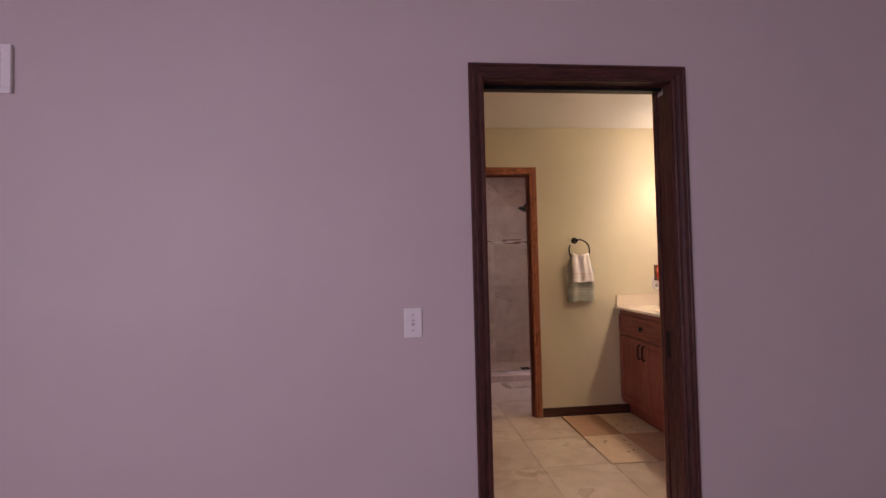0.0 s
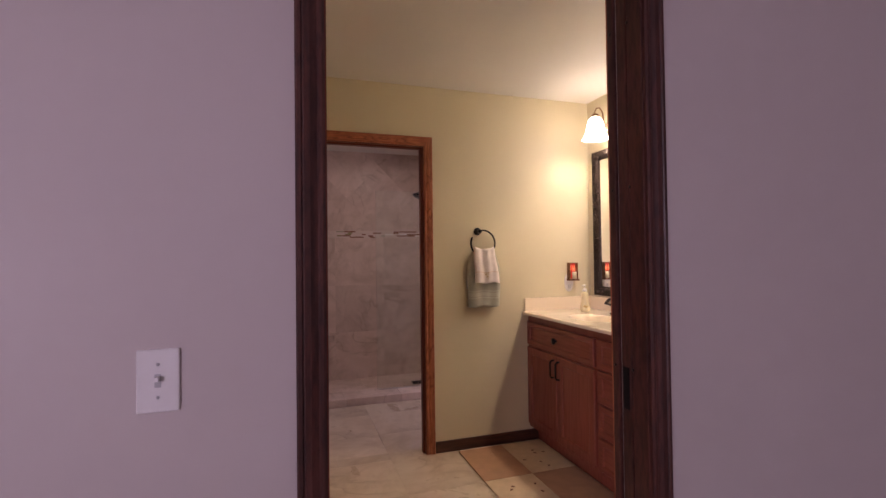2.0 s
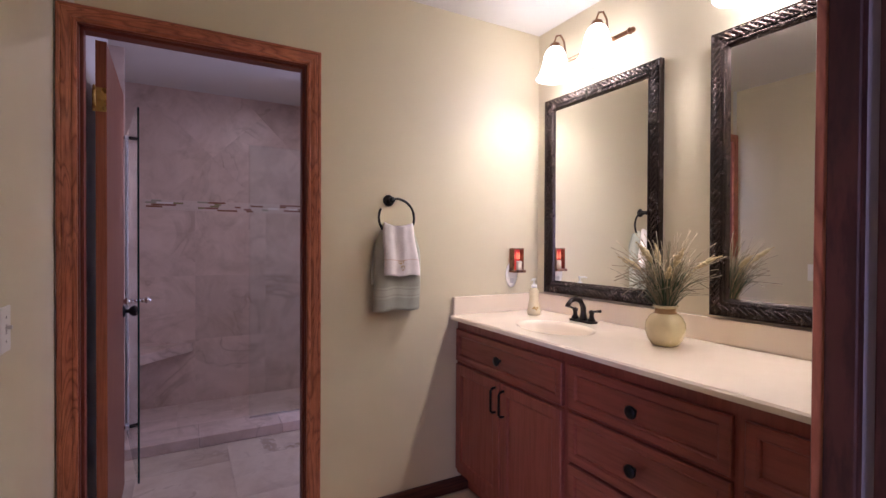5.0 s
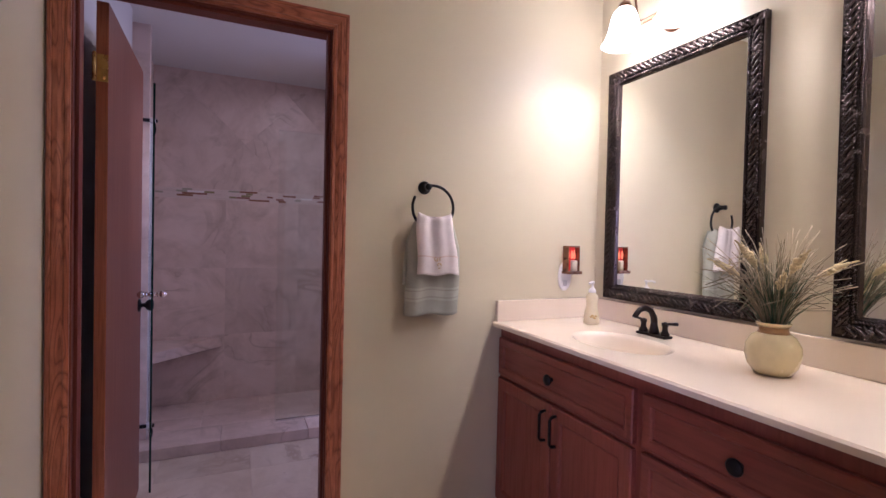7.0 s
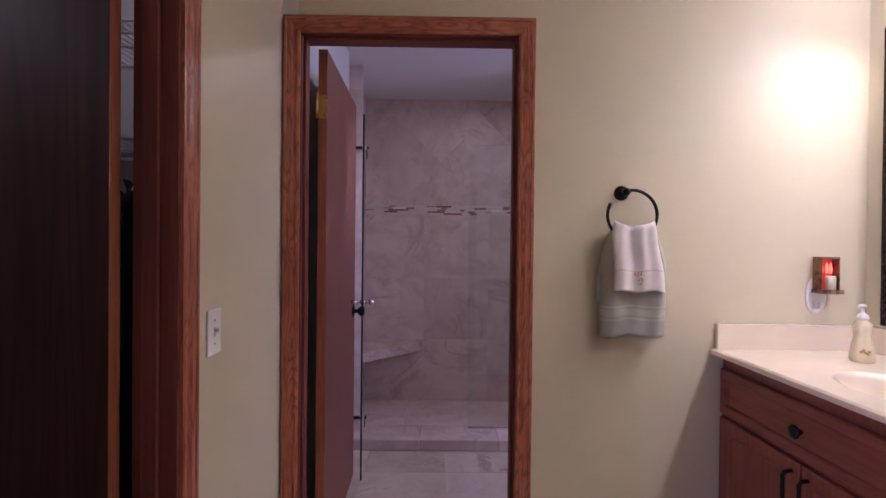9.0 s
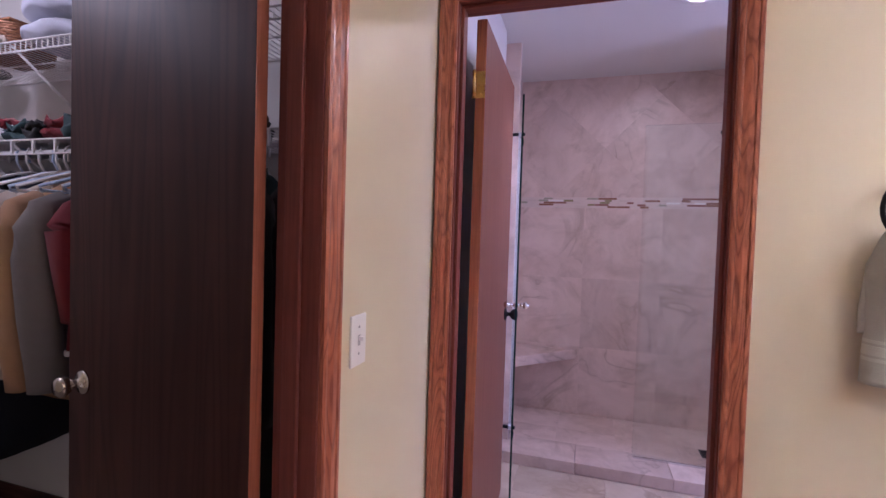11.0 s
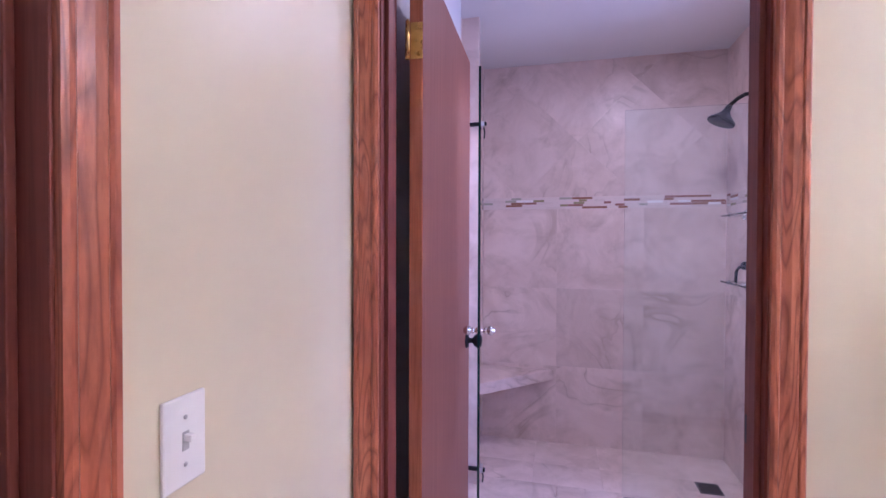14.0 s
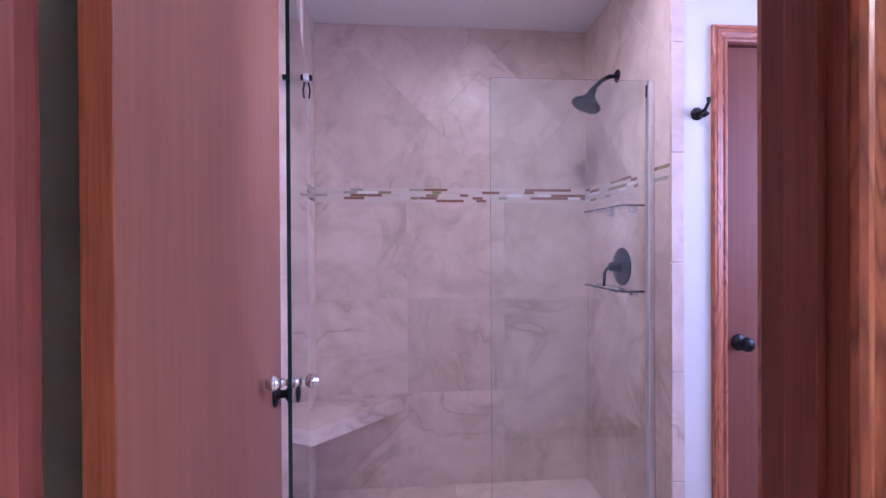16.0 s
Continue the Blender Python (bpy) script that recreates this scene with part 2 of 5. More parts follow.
FLAME = glow("flame_bulb", (1.0, 0.22, 0.10), 1.0, (0.6, 0.15, 0.08))
CANDLE = plain("candle_wax", (0.82, 0.74, 0.58), 0.4, 0, 0.04)
RUG_TAN = clothing("rug_tan", (0.46, 0.26, 0.15), 160)
RUG_CREAM = clothing("rug_cream", (0.66, 0.50, 0.33), 160)
RUG_MARK = clothing("rug_leaf_mark", (0.16, 0.05, 0.03), 160)
WICKER = wood("wicker", (0.14, 0.05, 0.02), (0.34, 0.14, 0.06), (0.44, 0.20, 0.09), (10, 10, 60), 0.6, 0.5)


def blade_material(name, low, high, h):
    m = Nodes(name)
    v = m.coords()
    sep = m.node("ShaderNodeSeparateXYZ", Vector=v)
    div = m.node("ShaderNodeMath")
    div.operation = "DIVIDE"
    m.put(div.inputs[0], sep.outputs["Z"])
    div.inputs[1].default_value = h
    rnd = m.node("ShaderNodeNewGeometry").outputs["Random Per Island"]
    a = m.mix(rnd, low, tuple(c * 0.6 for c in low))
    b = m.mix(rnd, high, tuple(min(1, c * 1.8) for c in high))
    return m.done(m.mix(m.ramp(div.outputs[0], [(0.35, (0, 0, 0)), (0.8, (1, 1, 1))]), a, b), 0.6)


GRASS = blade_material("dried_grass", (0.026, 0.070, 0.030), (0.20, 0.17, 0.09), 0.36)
PALE_STEM = blade_material("pale_stem", (0.20, 0.16, 0.09), (0.40, 0.33, 0.22), 0.36)
WHEAT = plain("wheat_head", (0.56, 0.45, 0.24), 0.8, 0, 0.25, 80, 0.6)


def mosaic_material():
    m = Nodes("mosaic_strip")
    rnd = m.node("ShaderNodeObjectInfo").outputs["Random"]
    n = m.tree.nodes.new("ShaderNodeValToRGB")
    n.color_ramp.interpolation = "CONSTANT"
    stops = [(0.0, (0.70, 0.59, 0.53)), (0.50, (0.28, 0.14, 0.09)), (0.58, (0.30, 0.26, 0.14)), (0.67, (0.66, 0.55, 0.49)), (0.80, (0.30, 0.15, 0.12)), (0.86, (0.40, 0.38, 0.30)), (0.91, (0.82, 0.78, 0.75))]
    el = n.color_ramp.elements
    while len(el) < len(stops):
        el.new(0.5)
    for e, (p, c) in zip(el, stops):
        e.position, e.color = p, (*c, 1)
    m.put(n.inputs[0], rnd)
    return m.done(n.outputs[0], 0.15, 0.0)


MOSAIC = mosaic_material()

# ---------------------------------------------------------------- mesh tools


def box(bm, x0, x1, y0, y1, z0, z1, bevel=0.0, seg=2):
    vs = [bm.verts.new((x, y, z)) for z in (z0, z1) for y in (y0, y1) for x in (x0, x1)]
    for q in ((0, 2, 3, 1), (4, 5, 7, 6), (0, 1, 5, 4), (2, 6, 7, 3), (0, 4, 6, 2), (1, 3, 7, 5)):
        bm.faces.new([vs[i] for i in q])
    if bevel:
        es = list({e for v in vs for e in v.link_edges})
        bmesh.ops.bevel(bm, geom=es, offset=bevel, segments=seg, affect="EDGES", profile=0.5)
    return bm


def boxes(*rows, bevel=0.0):
    bm = bmesh.new()
    for r in rows:
        box(bm, *r, bevel=bevel)
    return bm


def lathe(bm, profile, at=(0, 0, 0), axis="z", n=24, m=None):
    """Turns a profile of (radius, height) round an axis."""
    rot = {"z": Matrix.Identity(4), "x": Matrix.Rotation(radians(90), 4, "Y"), "-x": Matrix.Rotation(radians(-90), 4, "Y"),
           "y": Matrix.Rotation(radians(-90), 4, "X"), "-y": Matrix.Rotation(radians(90), 4, "X")}[axis]
    m = m if m is not None else Matrix.Translation(at) @ rot
    rings = []
    for r, h in profile:
        rings.append([bm.verts.new(m @ Vector((r * math.cos(2 * math.pi * i / n), r * math.sin(2 * math.pi * i / n), h))) for i in range(n)])
    for a, b in zip(rings, rings[1:]):
        for i in range(n):
            f = bm.faces.new((a[i], a[(i + 1) % n], b[(i + 1) % n], b[i]))
            f.smooth = True
    if profile[0][0] > 1e-6:
        bm.faces.new(rings[0][::-1])
    if profile[-1][0] > 1e-6:
        bm.faces.new(rings[-1])
    return bm


def tube(bm, pts, r, n=10, closed=False, taper=None):
    """A round bar along points."""
    pts = [Vector(p) for p in pts]
    rings, up = [], Vector((0.13, 0.21, 0.97))
    for i, p in enumerate(pts):
        a = pts[i - 1] if i or closed else p
        b = pts[(i + 1) % len(pts)] if i + 1 < len(pts) or closed else p
        d = (b - a).normalized()
        s = d.cross(up)
        if s.length < 0.05:
            s = d.cross(Vector((1, 0, 0)))
        s.normalize()
        t = d.cross(s)
        rr = r * (taper[i] if taper else 1)
        rings.append([bm.verts.new(p + rr * (s * math.cos(2 * math.pi * k / n) + t * math.sin(2 * math.pi * k / n))) for k in range(n)])
    pairs = list(zip(rings, rings[1:])) + ([(rings[-1], rings[0])] if closed else [])
    for a, b in pairs:
        for k in range(n):
            bm.faces.new((a[k], a[(k + 1) % n], b[(k + 1) % n], b[k])).smooth = True
    if not closed:
        bm.faces.new(rings[0][::-1])
        bm.faces.new(rings[-1])
    return bm


def mesh_of(name, bm, *mats, choose=None):
    bmesh.ops.recalc_face_normals(bm, faces=bm.faces)
    if choose:
        for f in bm.faces:
            f.material_index = choose(f.calc_center_median(), f.normal)
    me = bpy.data.meshes.new(name)
    bm.to_mesh(me)
    bm.free()
    for m in mats:
        me.materials.append(m)
    return me


def part(name, bm, material, parent, label="", choose=None):
    mats = material if isinstance(material, (list, tuple)) else (material,)
    ob = new(name, mesh_of(name, bm, *mats, choose=choose))
    ob.parent = parent
    if label:
        ob["label"] = label
    return ob


def thing(name, label, category, group="", at=(0, 0, 0), rz=0.0, kind=""):
    ob = new(name)
    ob.empty_display_size = 0.1
    ob.matrix_basis = pose(*at, 0, 0, rz)
    return tagged(ob, label, category, group, kind)


def single(name, bm, material, label, category, group="", kind="", choose=None, at=None, rz=0.0):
    ob = part(name, bm, material, None, choose=choose)
    if at is not None:
        ob.matrix_basis = pose(*at, 0, 0, rz)
    return tagged(ob, label, category, group, kind)


def structure(name, bm, material, label, category, choose=None):
    return single(name, bm, material, label, category, kind="structure", choose=choose)


def ellipsoid(bm, at, r, rot=(0, 0, 0), u=12, v=8):
    m = Matrix.Translation(at) @ Euler([radians(a) for a in rot]).to_matrix().to_4x4() @ Matrix.Diagonal((*r, 1))
    top, low = bm.verts.new(m @ Vector((0, 0, 1))), bm.verts.new(m @ Vector((0, 0, -1)))
    rows = []
    for j in range(1, v):
        b = math.pi * j / v
        rows.append([bm.verts.new(m @ Vector((math.sin(b) * math.cos(2 * math.pi * i / u), math.sin(b) * math.sin(2 * math.pi * i / u), math.cos(b)))) for i in range(u)])
    made = [bm.faces.new((top, rows[0][i], rows[0][(i + 1) % u])) for i in range(u)]
    for p, q in zip(rows, rows[1:]):
        made += [bm.faces.new((p[i], q[i], q[(i + 1) % u], p[(i + 1) % u])) for i in range(u)]
    made += [bm.faces.new((low, rows[-1][(i + 1) % u], rows[-1][i])) for i in range(u)]
    for f in made:
        f.smooth = True
    return bm


# ---------------------------------------------------------------- plan
XL, XR = 0.46, 2.592            # bathroom side walls
YA, YA2 = 2.450, 2.585          # wall of the entry, both faces
YB, YB2 = 4.44, 4.545           # wall with the towel ring, both faces
CH = 2.43                       # ceiling height
E0, E1, EH = 0.549, 1.343, 2.04   # entry opening
S0, S1, SH = 0.528, 1.308, 2.028  # opening to the shower room
C0, C1, CHD = 3.075, 3.772, 2.03  # closet opening
SL, SR, SB = 0.43, 1.885, 6.49  # shower alcove: left, right, back
SF = 5.68                       # face of the wall beside the shower
CX = -2.04                      # closet back wall
RX = 3.30                       # far end of the shower room

# walls, with the openings through them
structure("wall_entry", boxes((-2.75, E0 - 0.012, YA, YA2, 0, CH), (E0 - 0.012, E1 + 0.014, YA, YA2, EH + 0.012, CH), (E1 + 0.014, 3.2, YA, YA2, 0, CH)),
          (BED_PAINT, BATH_PAINT), "taupe painted plaster wall with a door opening", "wall", choose=lambda c, n: 1 if n.y > 0.5 or c.y > YA2 - 0.01 else 0)
structure("wall_towel", boxes((-2.2, S0 - 0.012, YB, YB2, 0, CH), (S0 - 0.012, S1 + 0.012, YB, YB2, SH + 0.012, CH), (S1 + 0.012, RX + 0.12, YB, YB2, 0, CH)),
          (BATH_PAINT, PALE_PAINT), "olive-tan painted wall with a door opening", "wall", choose=lambda c, n: 1 if n.y > 0.5 or c.x < 0.2 else 0)
structure("wall_closet", boxes((XL - 0.10, XL, YA2, C0 - 0.012, 0, CH), (XL - 0.10, XL, C0 - 0.012, C1 + 0.012, CHD + 0.012, CH), (XL - 0.10, XL, C1 + 0.012, YB, 0, CH)),
          (BATH_PAINT, PALE_PAINT), "olive-tan painted wall with the closet opening", "wall", choose=lambda c, n: 1 if n.x < -0.5 else 0)
structure("wall_vanity", boxes((XR, XR + 0.12, YA2, YB, 0, CH)), BATH_PAINT, "olive-tan painted wall behind the vanity", "wall")
structure("wall_bedroom_left", boxes((-2.75, -2.6, -2.5, -2.35, 0, CH), (-2.75, -2.6, -0.75, YA, 0, CH), (-2.75, -2.6, -2.35, -0.75, 0, 0.75), (-2.75, -2.6, -2.35, -0.75, 2.1, CH)), BED_PAINT, "taupe painted bedroom wall with a window opening", "wall")
structure("wall_bedroom_right", boxes((3.08, 3.2, -2.5, YA, 0, CH)), BED_PAINT, "taupe painted bedroom wall", "wall")
structure("wall_bedroom_back", boxes((-2.75, 3.2, -2.62, -2.5, 0, CH)), BED_PAINT, "taupe painted bedroom wall", "wall")
structure("wall_closet_back", boxes((CX - 0.12, CX, YA2, YB, 0, CH)), PALE_PAINT, "pale painted closet wall", "wall")
# Second box: a jog added behind the open leaf to keep its gap dark
structure("wall_shower_left", boxes((SL - 0.12, SL, YB2, SB + 0.12, 0, CH), (SL, 0.47, YB2, 5.60, 0, CH)), PALE_PAINT, "pale painted wall beside the shower, with an added jog that darkens the door gap", "wall")
structure("wall_shower_back", boxes((SL, SR + 0.12, SB, SB + 0.12, 0, CH)), PALE_PAINT, "wall behind the shower tiles", "wall")
structure("wall_shower_side", boxes((SR, SR + 0.12, SF + 0.12, SB, 0, CH)), PALE_PAINT, "partition wall of the shower", "wall")
structure("wall_linen", boxes((SR, 2.085, SF, SF + 0.12, 0, CH), (2.085, 2.829, SF, SF + 0.12, 2.042, CH), (2.829, RX, SF, SF + 0.12, 0, CH)), PALE_PAINT, "pale painted wall with a closed door", "wall")
structure("wall_linen_inner", boxes((SR + 0.12, RX, 6.3, 6.4, 0, CH)), PALE_PAINT, "pale painted wall behind the closed door", "wall")
structure("wall_shower_window", boxes((RX, RX + 0.14, YB2, 4.63, 0, CH), (RX, RX + 0.14, 5.41, 6.4, 0, CH), (RX, RX + 0.14, 4.63, 5.41, 0, 1.1), (RX, RX + 0.14, 4.63, 5.41, 2.1, CH)), PALE_PAINT, "pale painted wall with a window", "wall")
structure("ceiling", boxes((-2.75, RX + 0.14, -2.62, SB + 0.12, CH, CH + 0.1)), CEIL, "white textured ceiling", "ceiling")
structure("floor_bedroom", boxes((-2.75, 3.2, -2.62, YA + 0.05, -0.1, 0.0)), CARPET, "beige bedroom carpet", "floor")
structure("floor_closet", boxes((CX, XL - 0.06, YA2, YB, -0.1, 0.0)), CARPET, "dark beige closet carpet", "floor")

# ---------------------------------------------------------------- trim


def casing_profile(w=0.059, t=0.017):
    return [(0.0, 0.0), (0.0, t * 0.55), (0.006, t * 0.72), (0.012, t * 0.72), (0.016, t * 0.5), (0.022, t * 0.62), (0.030, t * 0.85), (0.042, t * 0.92),
            (0.045, t * 0.8), (0.048, t), (w - 0.004, t), (w, t * 0.75), (w, 0.0)]


def moulding(bm, ends):
    """A prism between two lists of profile points."""
    a = [bm.verts.new(p) for p in ends[0]]
    b = [bm.verts.new(p) for p in ends[1]]
    n = len(a)
    for i in range(n):
        bm.faces.new((a[i], a[(i + 1) % n], b[(i + 1) % n], b[i]))
    bm.faces.new(a[::-1])
    bm.faces.new(b)
    return bm


def door_trim(name, to_world, a0, a1, top, mats, label, sides=(-1, 1)):
    """Casings on one face and jambs through the wall. to_world(a, d, z): along the wall, out of its face, up."""
    frame_ob = thing(name, label, "door frame", kind="structure")
    up, along = mats
    prof = casing_profile()
    for sgn, a in ((-1, a0), (1, a1)):
        if sgn not in sides:
            continue
        bm = moulding(bmesh.new(), ([to_world(a + sgn * (u + 0.004), d, 0) for u, d in prof], [to_world(a + sgn * (u + 0.004), d, top + u + 0.004) for u, d in prof]))
        part("casing", bm, up, frame_ob)
    bm = moulding(bmesh.new(), ([to_world(a0 - (u + 0.004 if -1 in sides else 0.004), d, top + u + 0.004) for u, d in prof], [to_world(a1 + u + 0.004, d, top + u + 0.004) for u, d in prof]))
    part("head_casing", bm, along, frame_ob)
    return frame_ob


def jamb_box(parent, name, to_world, a0, a1, d0, d1, z0, z1, mat, bevel=0.002):
    p, q = to_world(a0, d0, z0), to_world(a1, d1, z1)
    bm = bmesh.new()
    box(bm, min(p[0], q[0]), max(p[0], q[0]), min(p[1], q[1]), max(p[1], q[1]), z0, z1, bevel=bevel)
    return part(name, bm, mat, parent)


# entry: casings on both faces, jambs, split for the sliding door
def entry_out(a, d, z):
    return Vector((a, YA - d, z))


def entry_in(a, d, z):
    return Vector((a, YA2 + d, z))


ENT = door_trim("door_frame_1", entry_out, E0, E1, EH, (SHADED_UP, SHADED_X), "red-stained oak frame of the bathroom entry, shade put into its colour")
ENT2 = door_trim("door_frame_2", entry_in, E0, E1, EH, (OAK_UP, OAK_X), "red-stained oak casing on the bathroom side")
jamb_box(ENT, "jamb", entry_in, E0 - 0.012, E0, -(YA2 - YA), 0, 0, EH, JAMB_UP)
jamb_box(ENT, "jamb_front", entry_in, E1, E1 + 0.012, -(YA2 - YA), -0.080, 0, EH, SHADED_UP)
jamb_box(ENT, "jamb_back", entry_in, E1, E1 + 0.012, -0.024, 0, 0, EH, SHADED_UP)
jamb_box(ENT, "head_jamb", entry_in, E0 - 0.012, E1 + 0.012, -(YA2 - YA), 0, EH, EH + 0.012, SHADED_X)
jamb_box(ENT, "head_track", entry_in, E0, E1, -0.074, -0.030, EH - 0.014, EH, BLACK)
for y in (YA + 0.052, YA2 - 0.012):
    for z in (0.32, 0.985, 1.475, 1.92):
        part("screw", lathe(bmesh.new(), [(0.0045, 0), (0.004, 0.0016), (0.0, 0.0018)], (E1, y, z), "-x", 10), BLACK, ENT)

SLIDE = thing("sliding_door", "red-stained oak pocket door pushed back into the wall", "door", at=(E1 + 0.004, YA2 - 0.052, 0.012))
part("leaf", boxes((0.0, 0.0095, -0.019, 0.019, 0.0, 2.0), bevel=0.002), SHADED_UP, SLIDE)
part("edge_pull", boxes((-0.0022, 0.0, -0.012, 0.012, 0.86, 0.975), bevel=0.0009), BLACK, SLIDE, "black metal edge pull")


def shower_in(a, d, z):
    return Vector((a, YB - d, z))


def shower_out(a, d, z):
    return Vector((a, YB2 + d, z))


FRB = door_trim("door_frame_3", shower_in, S0, S1, SH, (OAK_UP, OAK_X), "red-stained oak frame of the shower room opening")
door_trim("door_frame_4", shower_out, S0, S1, SH, (OAK_UP, OAK_X), "red-stained oak casing on the shower room side", (1,))
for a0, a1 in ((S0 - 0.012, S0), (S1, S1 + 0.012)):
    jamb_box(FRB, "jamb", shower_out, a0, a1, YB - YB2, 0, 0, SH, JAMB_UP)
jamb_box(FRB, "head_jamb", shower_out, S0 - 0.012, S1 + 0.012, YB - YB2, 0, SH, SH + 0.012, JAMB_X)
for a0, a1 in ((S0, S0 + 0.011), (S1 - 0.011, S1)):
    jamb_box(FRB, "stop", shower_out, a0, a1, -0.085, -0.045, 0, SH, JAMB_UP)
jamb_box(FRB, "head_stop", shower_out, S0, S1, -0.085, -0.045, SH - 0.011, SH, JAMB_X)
part("strike_plate", boxes((S1 - 0.0015, S1 + 0.001, YB2 - 0.036, YB2 - 0.008, 0.88, 0.94), bevel=0.0006), BLACK, FRB, "black strike plate")


def closet_out(a, d, z):
    return Vector((XL + d, a, z))


FRC = door_trim("door_frame_5", closet_out, C0, C1, CHD, (OAK_UP, OAK_Y), "red-stained oak frame of the closet opening")
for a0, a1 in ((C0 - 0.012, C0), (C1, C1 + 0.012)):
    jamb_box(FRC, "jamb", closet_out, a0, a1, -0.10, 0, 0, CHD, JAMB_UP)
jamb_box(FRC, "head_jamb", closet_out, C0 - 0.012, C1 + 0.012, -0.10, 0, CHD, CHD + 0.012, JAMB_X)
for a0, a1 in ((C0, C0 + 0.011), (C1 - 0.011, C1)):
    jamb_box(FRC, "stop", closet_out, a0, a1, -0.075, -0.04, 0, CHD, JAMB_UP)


def linen_out(a, d, z):
    return Vector((a, SF - d, z))


FRL = door_trim("door_frame_6", linen_out, 2.097, 2.817, 2.03, (OAK_UP, OAK_X), "red-stained oak frame of the closed door")
for a0, a1 in ((2.085, 2.097), (2.817, 2.829)):
    jamb_box(FRL, "jamb", linen_out, a0, a1, -0.12, 0, 0, 2.03, JAMB_UP)
jamb_box(FRL, "head_jamb", linen_out, 2.085, 2.829, -0.12, 0, 2.03, 2.042, JAMB_X)

# baseboards


def baseboard(name, x0, x1, y0, y1, mat):
    return structure(name, boxes((x0, x1, y0, y1, 0.0, 0.075), bevel=0.004), mat, "dark-stained wood baseboard", "baseboard")


baseboard("baseboard", S1 + 0.067, 2.134, YB - 0.013, YB, DARK_BASE)
baseboard("baseboard.001", XL, XL + 0.013, C1 + 0.075, YB, DARK_BASE)
baseboard("baseboard.002", XL, XL + 0.013, YA2, C0 - 0.075, DARK_BASE)
baseboard("baseboard.003", CX, XL - 0.13, YB - 0.013, YB, DARK_BASE)
baseboard("baseboard.004", CX, CX + 0.013, YA2, YB - 0.014, DARK_BASE)
baseboard("baseboard.005", -2.6, E0 - 0.075, YA - 0.013, YA, DARK_BASE)
baseboard("baseboard.006", E1 + 0.075, 3.08, YA - 0.013, YA, DARK_BASE)
baseboard("baseboard.007", S1 + 0.075, RX, YB2, YB2 + 0.013, DARK_BASE)

# windows out of view that give the daylight


def window(name, at, rz, w, h, label):
    """Local: x along the wall, z up from the sill."""
    g = thing(name, label, "window", at=at, rz=rz, kind="structure")
    for r in ((0, 0.05, 0, h), (w - 0.05, w, 0, h), (0.05, w - 0.05, 0, 0.05), (0.05, w - 0.05, h - 0.05, h)):
        part("window_frame", boxes((r[0], r[1], -0.02, 0.03, r[2], r[3]), bevel=0.003), PLASTIC, g)
    pane = part("pane", boxes((0.05, w - 0.05, 0.0, 0.006, 0.05, h - 0.05)), GLASS, g)
    pane.visible_shadow = False


window("window_1", (-2.68, -2.35, 0.75), 90, 1.6, 1.35, "white-framed bedroom window")
window("window_2", (RX + 0.08, 4.63, 1.1), 90, 0.78, 1.0, "white-framed shower room window")

# ---------------------------------------------------------------- doors


def knob(parent, at, axis, mat, r=0.028, name="door_knob", label=""):
    prof = [(0.031, 0), (0.031, 0.004), (0.026, 0.008), (0.011, 0.011), (0.010, 0.024), (r * 0.75, 0.032), (r, 0.043), (r * 0.97, 0.053), (r * 0.7, 0.060), (0, 0.062)]
    return part(name, lathe(bmesh.new(), prof, at, axis, 24), mat, parent, label)


# leaf of the shower room, swung in against the side wall: local x runs along the leaf, y is its thickness
SD = thing("door_1", "flush red-oak veneered door standing open into the shower room", "door", at=(0.559, 4.552, 0.01), rz=91.6)
part("leaf", boxes((0.0, 0.735, -0.035, 0.0, 0.0, SH - 0.018), bevel=0.0015), (DOOR_OAK, EDGE_OAK), SD, choose=lambda c, n: 1 if abs(n.x) > 0.5 or abs(n.z) > 0.5 else 0)
knob(SD, (0.672, -0.035, 0.905), "-y", BLACK, label="black round door knob")
knob(SD, (0.672, 0.0, 0.905), "y", BLACK, label="black round door knob")
for z in (0.2, 1.79):
    bm = bmesh.new()
    box(bm, -0.0015, 0.0, -0.034, -0.003, z - 0.045, z + 0.045)
    lathe(bm, [(0.006, -0.046), (0.006, 0.046), (0.003, 0.052)], (-0.004, 0.004, z), "z", 12)
    for k in (-0.03, 0.0, 0.03):
        lathe(bm, [(0.0035, 0), (0.003, 0.0012), (0, 0.0014)], (-0.0015, -0.018, z + k), "-x", 8)
    part("hinge", bm, BRASS, SD, "worn brass hinge")

CD = thing("door_2", "dark flush oak veneered closet door standing open into the closet", "door", at=(XL - 0.128, 3.739, 0.012), rz=169.8)
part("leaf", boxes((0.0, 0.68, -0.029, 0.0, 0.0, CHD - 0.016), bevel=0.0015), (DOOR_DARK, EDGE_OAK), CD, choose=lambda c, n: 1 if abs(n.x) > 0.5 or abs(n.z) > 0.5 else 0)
knob(CD, (0.61, 0.0, 0.872), "y", NICKEL, 0.026, label="tarnished nickel door knob")
knob(CD, (0.61, -0.029, 0.872), "-y", NICKEL, 0.026, label="tarnished nickel door knob")

LD = thing("door_3", "closed flush red-oak door with a black knob", "door", at=(2.100, SF + 0.052, 0.012))
part("leaf", boxes((0.0, 0.714, -0.035, 0.0, 0.0, 2.012), bevel=0.0015), DOOR_OAK, LD)
knob(LD, (0.055, -0.035, 0.90), "-y", BLACK, 0.027, label="glossy black knob")

# ---------------------------------------------------------------- switches


